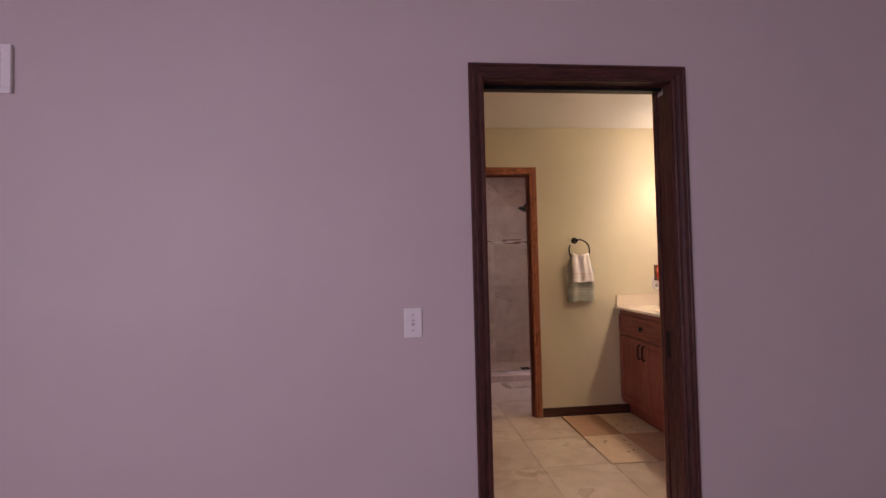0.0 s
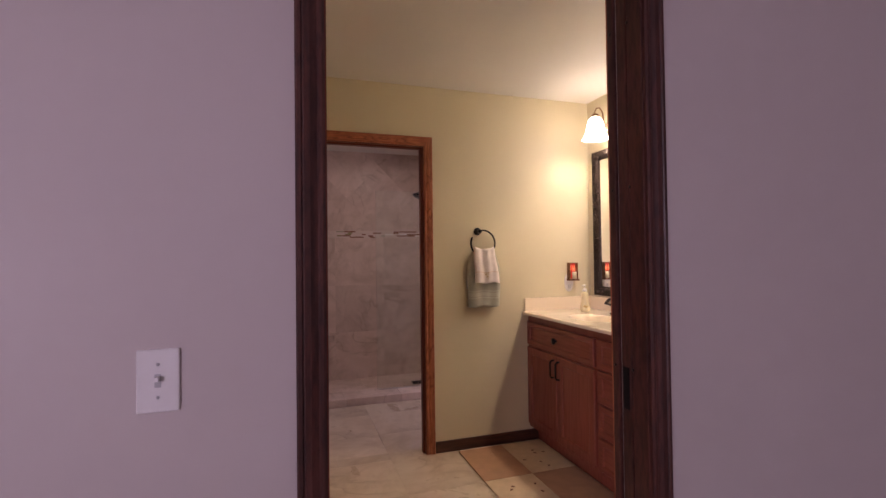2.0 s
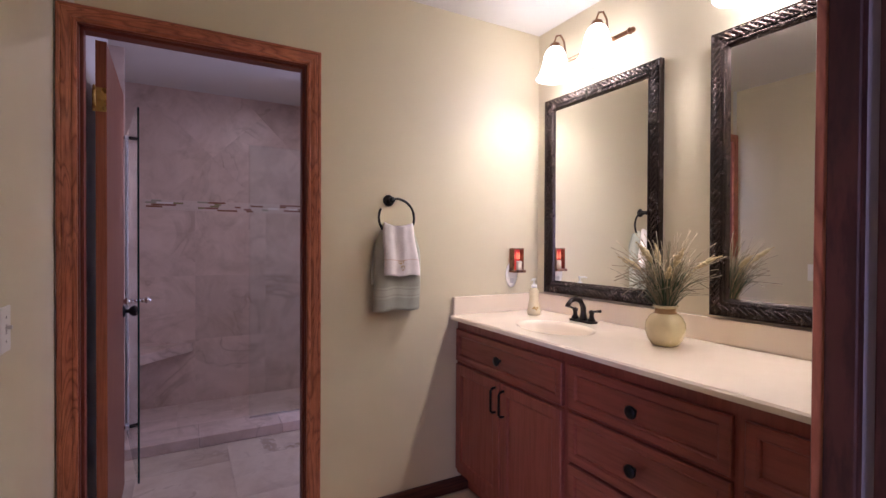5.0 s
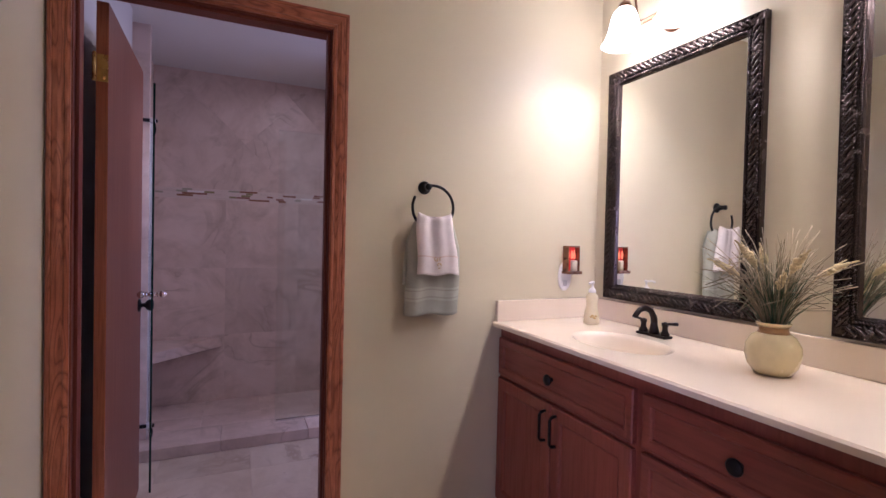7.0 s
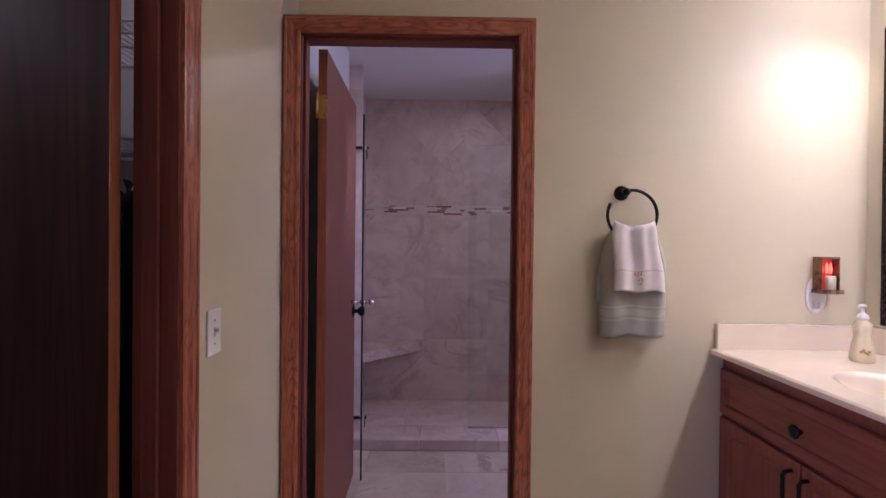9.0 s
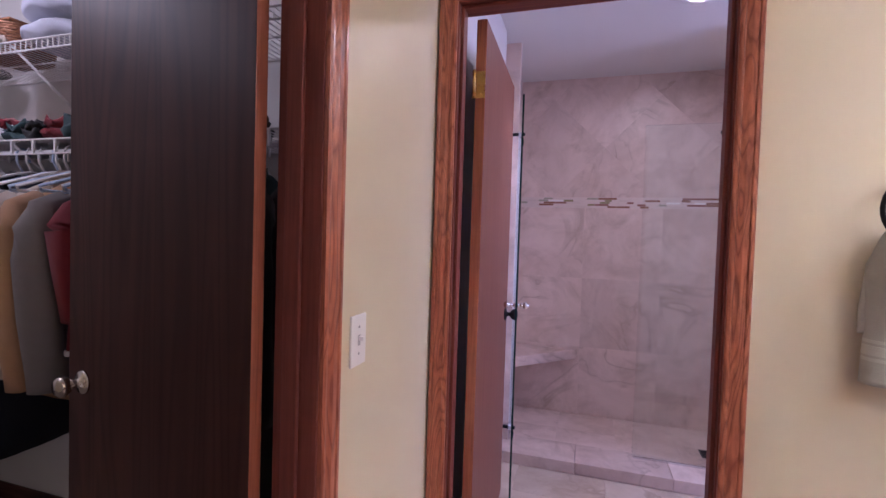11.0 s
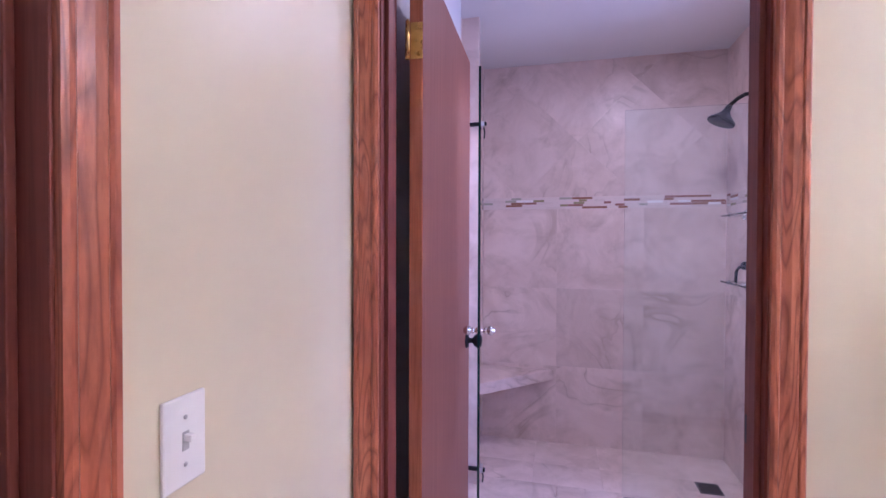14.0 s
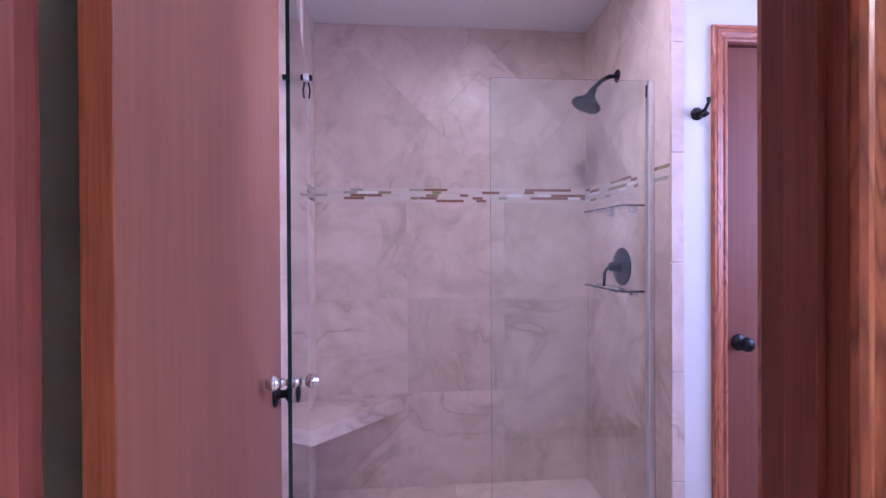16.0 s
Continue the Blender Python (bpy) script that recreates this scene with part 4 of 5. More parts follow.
def towel_sheet(width_top, width_bot, z_top, z_bot, y_front, thick, seed, dip=0.02, shift=0.0, flare=1.25, span=None):
    """A folded hanging towel: front and back faces with soft pleats, closed all round."""
    bm = bmesh.new()
    nu, nv = 28, 30
    r = random.Random(seed)
    ph = [r.uniform(0, 6) for _ in range(4)]
    grids = []
    for side in (0, 1):
        g = []
        for j in range(nv + 1):
            v = j / nv
            w0 = span[0] + (span[1] - span[0]) * v if span else v
            row = []
            for i in range(nu + 1):
                u = i / nu * 2 - 1
                w = (width_top + (width_bot - width_top) * min(1, v * flare) ** 0.7) / 2
                pleat = (0.010 * math.sin(u * 4.2 + ph[0]) + 0.005 * math.sin(u * 9 + ph[1] + w0)) * (0.5 + 0.6 * (1 - w0))
                roll = 1.0 if span else math.sqrt(max(0, 1 - ((0.10 - min(v, 0.10)) / 0.10) ** 2))
                edge = math.sqrt(max(0.0, 1 - abs(u) ** 6))
                y = y_front + (thick / 2) + (-1 if side == 0 else 1) * (thick / 2) * roll * (0.35 + 0.65 * edge) + (pleat if side == 0 else pleat * 0.4)
                z = z_top + (z_bot - z_top) * v - dip * (1 - u * u) * (1 - v) ** 3 + 0.004 * math.sin(u * 5 + ph[2]) * w0
                row.append(bm.verts.new((u * w + shift * w0 + 0.003 * math.sin(w0 * 7 + ph[3]), y, z)))
            g.append(row)
        grids.append(g)
    for s, g in enumerate(grids):
        for j in range(nv):
            for i in range(nu):
                q = (g[j][i], g[j][i + 1], g[j + 1][i + 1], g[j + 1][i])
                bm.faces.new(q if s else q[::-1]).smooth = True
    f, b = grids
    loop_f = [f[0][i] for i in range(nu + 1)] + [f[j][nu] for j in range(1, nv + 1)] + [f[nv][i] for i in range(nu - 1, -1, -1)] + [f[j][0] for j in range(nv - 1, 0, -1)]
    loop_b = [b[0][i] for i in range(nu + 1)] + [b[j][nu] for j in range(1, nv + 1)] + [b[nv][i] for i in range(nu - 1, -1, -1)] + [b[j][0] for j in range(nv - 1, 0, -1)]
    n = len(loop_f)
    for i in range(n):
        bm.faces.new((loop_f[i], loop_f[(i + 1) % n], loop_b[(i + 1) % n], loop_b[i])).smooth = True
    return bm


T1 = thing("bath_towel", "sage green bath towel hanging folded on the ring", "towel", at=(1.717, 4.38, 0))
part("cloth", towel_sheet(0.130, 0.226, 1.345, 0.956, -0.008, 0.05, 3, 0.0, 0.0, 3.2), SAGE, T1)
part("woven_band", towel_sheet(0.226, 0.227, 1.066, 1.058, -0.0095, 0.053, 3, 0.0, span=(0.717, 0.738)), SAGE_BAND, T1, "lighter woven band")
part("woven_band", towel_sheet(0.226, 0.227, 1.052, 1.028, -0.0090, 0.052, 3, 0.0, span=(0.753, 0.815)), SAGE_BAND, T1, "lighter woven band")
part("woven_band", towel_sheet(0.226, 0.227, 1.022, 1.014, -0.0095, 0.053, 3, 0.0, span=(0.830, 0.851)), SAGE_BAND, T1, "lighter woven band")
part("inner_fold", towel_sheet(0.120, 0.215, 1.335, 1.075, 0.020, 0.022, 5, 0.0, -0.012, 3.0), SAGE_BAND, T1, "pale edge of the folded layer behind")
HEM_PINK = clothing("pink_hem", (0.74, 0.58, 0.52))
T2 = thing("hand_towel", "pale pink hand towel with a gold embroidered motif", "towel", at=(1.704, 4.335, 0))
part("cloth", towel_sheet(0.142, 0.178, 1.362, 1.118, 0.0, 0.034, 11, 0.016, 0.022, 1.0), PINK, T2)
part("hem_band", towel_sheet(0.171, 0.172, 1.192, 1.188, -0.0012, 0.036, 11, 0.0, 0.022, span=(0.697, 0.713)), HEM_PINK, T2)
bm = bmesh.new()
for k, (r, a0) in enumerate(((0.015, 0.4), (0.010, 2.6), (0.013, 4.6))):
    cx, cz = 0.016 + 0.012 * math.cos(a0), 1.172 + 0.016 * math.sin(a0)
    tube(bm, [(cx + r * (1 - i / 16) * math.cos(a0 + i * 0.45), 0.000 + 0.0015 * math.sin(i), cz + r * (1 - i / 16) * math.sin(a0 + i * 0.45)) for i in range(13)], 0.002, 6)
part("embroidery", bm, GOLD_THREAD, T2, "gold embroidered swirl")

# ---------------------------------------------------------------- plug-in night light
NL = thing("outlet_plate", "white oval outlet plate above the side splash", "outlet", at=(2.408, YB, 1.098))
lathe_m = Matrix.Rotation(radians(90), 4, "X") @ Matrix.Diagonal((0.038, 0.068, 1, 1))
part("plate", lathe(bmesh.new(), [(1.0, 0), (0.97, 0.005), (0.8, 0.007), (0, 0.007)], n=32, m=lathe_m), PLASTIC, NL)
part("socket", boxes((-0.012, 0.012, -0.0085, -0.006, -0.045, -0.018), bevel=0.001), PLASTIC_GREY, NL)
NG = thing("night_light", "red glass plug-in night light with a small cream candle", "night light", at=(2.424, YB - 0.0075, 1.178))
for r in ((-0.034, -0.029, -0.04, 0.0, -0.052, 0.058), (0.029, 0.034, -0.04, 0.0, -0.052, 0.058), (-0.034, 0.034, -0.04, 0.0, 0.058, 0.065), (-0.038, 0.038, -0.054, 0.0, -0.066, -0.052)):
    part("bracket", boxes(r, bevel=0.0015), COPPER, NG)
part("back_glass", boxes((-0.029, 0.029, -0.008, -0.003, -0.052, 0.058)), RED_GLASS, NG, "glowing red glass back")
part("candle", lathe(bmesh.new(), [(0.016, -0.052), (0.016, -0.008), (0.014, -0.003), (0, -0.004)], (0.008, -0.030, 0), "z", 20), CANDLE, NG)
for dx in (-0.016, 0.004, 0.018):
    part("bulb", lathe(bmesh.new(), [(0.004, 0.005), (0.0055, 0.02), (0.003, 0.04), (0, 0.046)], (dx, -0.018, 0), "z", 10), FLAME, NG)

# ---------------------------------------------------------------- rug
RUG = thing("bath_rug", "tan and cream checked bath rug with small dark leaves", "rug", at=(1.52, 3.49, 0.0))
for i, (x0, x1) in enumerate(((0.0, 0.305), (0.305, 0.60))):
    for j, (y0, y1) in enumerate(((0.0, 0.465), (0.465, 0.905))):
        part("rug_square", boxes((x0, x1, y0, y1, 0.001, 0.011), bevel=0.003), RUG_TAN if (i + j) % 2 else RUG_CREAM, RUG)
rng = random.Random(5)
for cx, cy in ((0.44, 0.66), (0.17, 0.26)):
    for k in range(6):
        bm = ellipsoid(bmesh.new(), (cx + rng.uniform(-0.10, 0.09), cy + rng.uniform(-0.14, 0.12), 0.0112), (0.012, 0.007, 0.0014), (0, 0, rng.uniform(0, 180)), 8, 6)
        part("leaf_motif", bm, RUG_MARK, RUG, "dark red leaf mark")

# ---------------------------------------------------------------- shower


def clip_poly(poly, lo, hi):
    """Clips a polygon to an upright rectangle."""
    for axis in (0, 1):
        for lim, sgn in ((lo[axis], 1), (hi[axis], -1)):
            out = []
            for i, p in enumerate(poly):
                q = poly[(i + 1) % len(poly)]
                dp, dq = sgn * (p[axis] - lim), sgn * (q[axis] - lim)
                if dp >= 0:
                    out.append(p)
                if dp * dq < 0:
                    t = dp / (dp - dq)
                    out.append((p[0] + t * (q[0] - p[0]), p[1] + t * (q[1] - p[1])))
            poly = out
            if len(poly) < 3:
                return []
    return poly


def tile_piece(parent, poly, to_world, t=0.008, mat=None, gap=0.0003, name="tile"):
    """One tile with an eased edge, from a convex polygon in wall coordinates."""
    cx, cz = sum(p[0] for p in poly) / len(poly), sum(p[1] for p in poly) / len(poly)
    bm = bmesh.new()
    rings = []
    for d, g in ((0.0, gap), (t - 0.0006, gap), (t, gap + 0.0004)):
        ring_pts = []
        for a, z in poly:
            L = max(math.hypot(a - cx, z - cz), 1e-4)
            k = max(0.0, 1 - 1.42 * g / L)
            ring_pts.append(bm.verts.new(to_world(cx + (a - cx) * k, d, cz + (z - cz) * k)))
        rings.append(ring_pts)
    n = len(poly)
    for r, q in zip(rings, rings[1:]):
        for i in range(n):
            bm.faces.new((r[i], r[(i + 1) % n], q[(i + 1) % n], q[i]))
    bm.faces.new(rings[-1])
    return part(name, bm, mat or TILE, parent)


def tiled_wall(name, to_world, a0, a1, splits, label, seed, diag=0.0):
    w = thing(name, label, "tiled wall", kind="structure")
    edges = [a0] + [s for s in splits if a0 < s < a1] + [a1]
    for z0, z1 in ((0.02, 0.513), (0.513, 1.008), (1.008, 1.510)):
        for p, q in zip(edges, edges[1:]):
            tile_piece(w, [(p, z0), (q, z0), (q, z1), (p, z1)], to_world)
    # diagonal field above the band
    s = 0.7071
    for i in range(-6, 10):
        for j in range(-6, 10):
            c0, d0 = 2.968 + diag + i * s, -1.605 + diag + j * s
            pts = []
            for c, d in ((c0, d0), (c0 + s, d0), (c0 + s, d0 + s), (c0, d0 + s)):
                pts.append(((c + d) / 2, (c - d) / 2))
            poly = clip_poly(pts, (a0, 1.586), (a1, CH - 0.002))
            if len(poly) >= 3 and (max(p[0] for p in poly) - min(p[0] for p in poly)) > 0.02 and (max(p[1] for p in poly) - min(p[1] for p in poly)) > 0.02:
                tile_piece(w, poly, to_world)
    r = random.Random(seed)
    for k in range(5):
        a = a0 - r.uniform(0, 0.1)
        while a < a1:
            b = a + r.uniform(0.04, 0.13)
            p, q = max(a, a0), min(b, a1)
            if q - p > 0.01:
                z0 = 1.5115 + k * 0.0146
                bm = bmesh.new()
                u, v = to_world(p + 0.001, 0.0, z0), to_world(q - 0.001, 0.0085, z0 + 0.0134)
                box(bm, min(u.x, v.x), max(u.x, v.x), min(u.y, v.y), max(u.y, v.y), u.z, v.z)
                part("mosaic_strip", bm, MOSAIC, w)
            a = b
    return w


def back_face(a, d, z):
    return Vector((a, SB - 0.003 - d, z))


def right_face(a, d, z):
    return Vector((SR - 0.003 - d, a, z))


def left_face(a, d, z):
    return Vector((SL + 0.003 + d, a, z))


# mortar beds under the tiles
structure("tile_bed", boxes((SL + 0.0098, SR - 0.0098, SB - 0.0098, SB, 0, CH), (SR - 0.0098, SR, SF + 0.001, SB - 0.0098, 0, CH), (SL, SL + 0.0098, 5.67, SB - 0.0098, 0, CH)), GROUT, "pinkish grout behind the tiles", "grout")
TB = tiled_wall("tiles_back", back_face, SL + 0.013, SR - 0.013, (0.912, 1.425), "veined beige-pink stone tiles with a mosaic band", 4)
TRW = tiled_wall("tiles_side", right_face, SF + 0.002, SB - 0.012, (6.02,), "veined beige-pink stone tiles with a mosaic band", 8, 0.35)
TLW = tiled_wall("tiles_left", left_face, 5.66, SB - 0.012, (6.05,), "veined beige-pink stone tiles with a mosaic band", 12, 0.2)
# bullnose tiles round the end of the partition
for i in range(6):
    z0, z1 = 0.005 + i * 0.404, min(CH - 0.003, 0.005 + (i + 1) * 0.404)
    part("bullnose", boxes((SR - 0.011, SR + 0.040, SF - 0.010, SF - 0.001, z0 + 0.001, z1 - 0.001), bevel=0.003), TILE, TRW)

# floor of the bathroom and the shower room
structure("floor_slab", boxes((XL - 0.06, RX, YA + 0.05, YB2, -0.1, -0.006), (SL, RX, YB2, SB + 0.1, -0.1, -0.006)), GROUT, "grouted floor bed", "floor")
FL = thing("floor_tiles", "polished veined cream floor tiles", "floor", kind="structure")


def up_face(a, d, z):
    return Vector((a, z, -0.006 + d))


def lay(x0, x1, y0, y1, step, ox, oy):
    i = math.floor((x0 - ox) / step)
    while ox + i * step < x1:
        j = math.floor((y0 - oy) / step)
        while oy + j * step < y1:
            p = clip_poly([(ox + i * step, oy + j * step), (ox + (i + 1) * step, oy + j * step), (ox + (i + 1) * step, oy + (j + 1) * step), (ox + i * step, oy + (j + 1) * step)], (x0, y0), (x1, y1))
            if len(p) >= 3:
                tile_piece(FL, p, up_face, 0.006, FLOOR_TILE, 0.0007)
            j += 1
        i += 1


lay(XL, XR, YA2, YB, 0.457, 0.62, 2.6)
lay(S0, S1, YB, YB2, 0.457, 0.62, 2.6)
lay(E0, E1, YA + 0.05, YA2, 0.457, 0.62, 2.6)
lay(SL, RX, YB2, 5.612, 0.457, 0.62, 2.6)

CU = thing("shower_curb", "low tiled shower curb of beige stone", "curb", kind="structure")
for x0, x1 in ((SL, 0.92), (0.92, 1.41), (1.41, SR)):
    part("curb_tile", boxes((x0 + 0.001, x1 - 0.001, 5.612, 5.86, 0.0, 0.066), bevel=0.004), TILE, CU)
SFL = thing("shower_floor", "pinkish stone shower floor", "floor", kind="structure")
for i in range(4):
    for j in range(2):
        w, h = (SR - SL) / 4, (SB - 5.86) / 2
        part("tile", boxes((SL + i * w + 0.0004, SL + (i + 1) * w - 0.0004, 5.86 + j * h + 0.0004, 5.86 + (j + 1) * h - 0.0004, -0.05, 0.022), bevel=0.0008), TILE, SFL)
DR = thing("floor_drain", "square black floor drain", "drain", at=(1.69, 6.10, 0.022))
part("grate_frame", boxes((-0.055, 0.055, -0.055, -0.047, 0, 0.004), (-0.055, 0.055, 0.047, 0.055, 0, 0.004), (-0.055, -0.047, -0.047, 0.047, 0, 0.004), (0.047, 0.055, -0.047, 0.047, 0, 0.004)), BLACK, DR)
part("well", boxes((-0.047, 0.047, -0.047, 0.047, 0, 0.001)), BLACK, DR)
for i in range(7):
    part("slat", boxes((-0.047, 0.047, -0.042 + i * 0.0135, -0.036 + i * 0.0135, 0.001, 0.004)), BLACK, DR)

# corner seat
BE = thing("shower_bench", "triangular stone corner seat", "shower seat")
bm = bmesh.new()
tri = [(SL + 0.012, SB - 0.012), (SL + 0.012, 6.00), (0.90, SB - 0.012)]
lo = [bm.verts.new((x, y, 0.425)) for x, y in tri]
hi = [bm.verts.new((x, y, 0.492)) for x, y in tri]
bm.faces.new(lo[::-1]), bm.faces.new(hi)
for i in range(3):
    bm.faces.new((lo[i], lo[(i + 1) % 3], hi[(i + 1) % 3], hi[i]))
bmesh.ops.bevel(bm, geom=list(bm.edges), offset=0.004, segments=2, affect="EDGES")
part("slab", bm, TILE, BE)

# glass: fixed panel and open door
GP = thing("shower_screen", "clear fixed shower screen in a chrome channel", "shower screen")
part("pane", boxes((1.227, SR - 0.014, 5.795, 5.803, 0.068, 1.925)), GLASS, GP).visible_shadow = False
part("wall_channel", boxes((SR - 0.036, SR - 0.0115, 5.783, 5.815, 0.066, 1.925), bevel=0.004), SATIN, GP, "chrome wall channel")
part("sill_channel", boxes((1.235, SR - 0.028, 5.789, 5.809, 0.066, 0.076), bevel=0.001), CHROME, GP, "chrome bottom channel")
bm = tube(bmesh.new(), [(SR - 0.012, 5.80, 1.918), (SR - 0.028, 5.80, 1.920), (SR - 0.034, 5.80, 1.905), (SR - 0.034, 5.80, 1.862)], 0.006, 10)
part("clip", bm, BLACK, GP, "black glass clip")

HX, HY = 0.54, 5.785
EXG, EYG = 0.655, 5.042
ANG = math.degrees(math.atan2(EYG - HY, EXG - HX))
GLN = math.hypot(EXG - HX, EYG - HY)
GD = thing("glass_door", "clear frameless shower door standing open with a chrome knob", "shower door", at=(HX, HY, 0.0), rz=ANG)
part("pane", boxes((0.0, GLN, -0.004, 0.004, 0.105, 1.908)), GLASS, GD).visible_shadow = False
part("edge_seal", boxes((GLN, GLN + 0.002, -0.0042, 0.0042, 0.105, 1.908)), GLASS_EDGE, GD, "dark green polished glass edge")
for z in (0.15, 1.890):
    part("clamp", boxes((-0.008, 0.045, -0.014, 0.014, z - 0.012, z + 0.012), bevel=0.003), SATIN, GD, "chrome hinge clamp")
    part("pin", tube(bmesh.new(), [(0.018, 0.010, z - 0.008), (0.019, 0.016, z - 0.04), (0.020, 0.013, z - 0.070)], 0.0035, 8), BLACK, GD)
# through-bolted knob with beaded collars
for s, ax in ((1, "y"), (-1, "-y")):
    prof = [(0.012, 0), (0.012, 0.005), (0.007, 0.007), (0.007, 0.014), (0.011, 0.016), (0.012, 0.020), (0.008, 0.024), (0.013, 0.028), (0.0165, 0.034), (0.0165, 0.042), (0.012, 0.047), (0.010, 0.048), (0.010, 0.052), (0, 0.053)]
    part("knob", lathe(bmesh.new(), prof, (GLN - 0.06, s * 0.004, 0.979), ax, 20), CHROME, GD, "chrome knob")
PI = thing("hinge_post", "chrome wall post of the shower door", "post", kind="structure")
part("post", boxes((SL + 0.012, HX - 0.012, HY - 0.02, HY + 0.02, 0.066, CH - 0.001)), TILE, PI)
for z in (0.15, 1.890):
    part("hinge_arm", boxes((HX - 0.075, HX + 0.030, HY - 0.040, HY - 0.022, z - 0.009, z + 0.009), bevel=0.003), BLACK, PI, "black hinge arm")
part("channel", boxes((HX - 0.012, HX - 0.002, HY - 0.012, HY + 0.012, 0.066, 1.90), bevel=0.002), CHROME, PI)

# shower head, valve, shelves
SHW = thing("wall_shower", "oil-rubbed bronze shower head on a bent arm", "shower", at=(SR - 0.0115, 6.10, 2.055))
part("flange", lathe(bmesh.new(), [(0.03, 0), (0.03, 0.004), (0.02, 0.010), (0.012, 0.014)], (0, 0, 0), "-x", 20), BLACK, SHW)
part("arm", tube(bmesh.new(), [(0, 0, 0), (-0.04, 0, -0.004), (-0.075, 0, -0.024), (-0.115, 0, -0.062)], 0.010, 12), BLACK, SHW)
hm = Matrix.Translation((-0.112, 0, -0.058)) @ Euler((0, radians(205), 0)).to_matrix().to_4x4()
part("head", lathe(bmesh.new(), [(0.013, 0), (0.016, 0.012), (0.018, 0.03), (0.032, 0.052), (0.062, 0.078), (0.068, 0.086), (0.066, 0.094), (0.058, 0.096), (0, 0.094)], n=28, m=hm), BLACK, SHW)

VL = thing("shower_valve", "round black shower valve with a lever", "shower valve", at=(SR - 0.0115, 6.06, 1.185))
part("plate", lathe(bmesh.new(), [(0.085, 0), (0.085, 0.004), (0.078, 0.009), (0.045, 0.013), (0.03, 0.016)], (0, 0, 0), "-x", 32), BLACK, VL)
part("stem", lathe(bmesh.new(), [(0.028, 0.012), (0.022, 0.03), (0.020, 0.055), (0.014, 0.062), (0, 0.064)], (0, 0, 0), "-x", 20), BLACK, VL)
part("lever", tube(bmesh.new(), [(-0.045, 0, 0.0), (-0.075, -0.006, -0.008), (-0.088, -0.010, -0.03), (-0.090, -0.012, -0.085)], 0.0075, 10), BLACK, VL)

for z in (1.440, 1.088):
    SV = thing("glass_shelf", "small glass shelf on the shower wall", "shelf", "shower shelves", at=(SR - 0.0118, 5.86, z))
    part("pane", boxes((-0.098, 0.0, 0.0, 0.39, 0.0, 0.007), bevel=0.0015), GLASS, SV).visible_shadow = False
    part("edge_strip", boxes((-0.100, -0.098, 0.002, 0.388, 0.0005, 0.0065)), GLASS_EDGE, SV, "dark green polished glass edge")
    for y in (0.07, 0.29):
        part("bracket", lathe(bmesh.new(), [(0.011, 0), (0.011, 0.022), (0.008, 0.030), (0, 0.031)], (0, y, -0.012), "-x", 16), CHROME, SV, "chrome shelf bracket")
        part("clip", lathe(bmesh.new(), [(0.004, -0.012), (0.009, -0.006), (0.010, 0.004), (0.006, 0.012), (0, 0.014)], (-0.088, y, 0.004), "z", 14), CHROME, SV, "chrome shelf clip")

# robe hook beside the closed door
RH = thing("robe_hook", "black double robe hook on the pale wall", "hook", at=(1.978, SF, 1.775))
part("rosette", lathe(bmesh.new(), [(0.024, 0), (0.024, 0.005), (0.016, 0.011), (0.009, 0.014), (0.008, 0.03)], (0, 0, -0.01), "-y", 20), BLACK, RH)
part("upper_hook", tube(bmesh.new(), [(0, -0.028, -0.01), (0.002, -0.048, -0.006), (0.006, -0.060, 0.015), (0.008, -0.058, 0.032)], 0.006, 10, taper=[1, 1, 1, 1.5]), BLACK, RH)
part("lower_hook", tube(bmesh.new(), [(0, -0.028, -0.012), (0, -0.045, -0.03), (0, -0.06, -0.022)], 0.006, 10, taper=[1, 1, 1.6]), BLACK, RH)

# ---------------------------------------------------------------- closet


def wire_shelf(z, label, gap=0.026, wire=0.0016, drop=0.032):
    s = thing("wire_shelf", label, "wire shelf", "closet shelves", at=(0, 0, z))
    x0, x1, y0, y1 = CX + 0.01, XL - 0.135, 4.09, YB - 0.004
    bm = bmesh.new()
    k = x0 + 0.02
    while k < x1:
        box(bm, k - 0.0014, k + 0.0014, y0, y1, -0.0014, 0.0014)
        k += 0.026
    part("wire_deck", bm, WIRE, s)["kind"] = "stuff"
    bm = bmesh.new()
    k = x0 + 0.02
    while k < x1:
        box(bm, k - wire, k + wire, y0 - wire, y0 + wire, -drop, 0.0)
        k += gap
    part("wire_lip", bm, WIRE, s)["kind"] = "stuff"
    for y, zz in ((y0, 0.001), (y0, -drop - 0.002), (y0 + 0.17, -0.003), (y1 - 0.004, 0.001)):
        part("rail", tube(bmesh.new(), [(x0, y, zz), (x1, y, zz)], 0.0032, 8), WIRE, s)
    for x in (-1.62, -0.98, -0.36, 0.22):
        part("brace", tube(bmesh.new(), [(x, y0 + 0.01, -0.006), (x, y1, -0.28)], 0.005, 8), WIRE, s)
    return s


wire_shelf(1.565, "white wire closet shelf with a hanging rail", 0.105, 0.0035, 0.045)
wire_shelf(1.90, "upper white wire closet shelf")
HR = single("hanging_rail", tube(bmesh.new(), [(CX + 0.01, 4.13, 1.530), (XL - 0.135, 4.13, 1.530)], 0.008, 12), WIRE, "white hanging rail under the lower shelf", "closet rail")


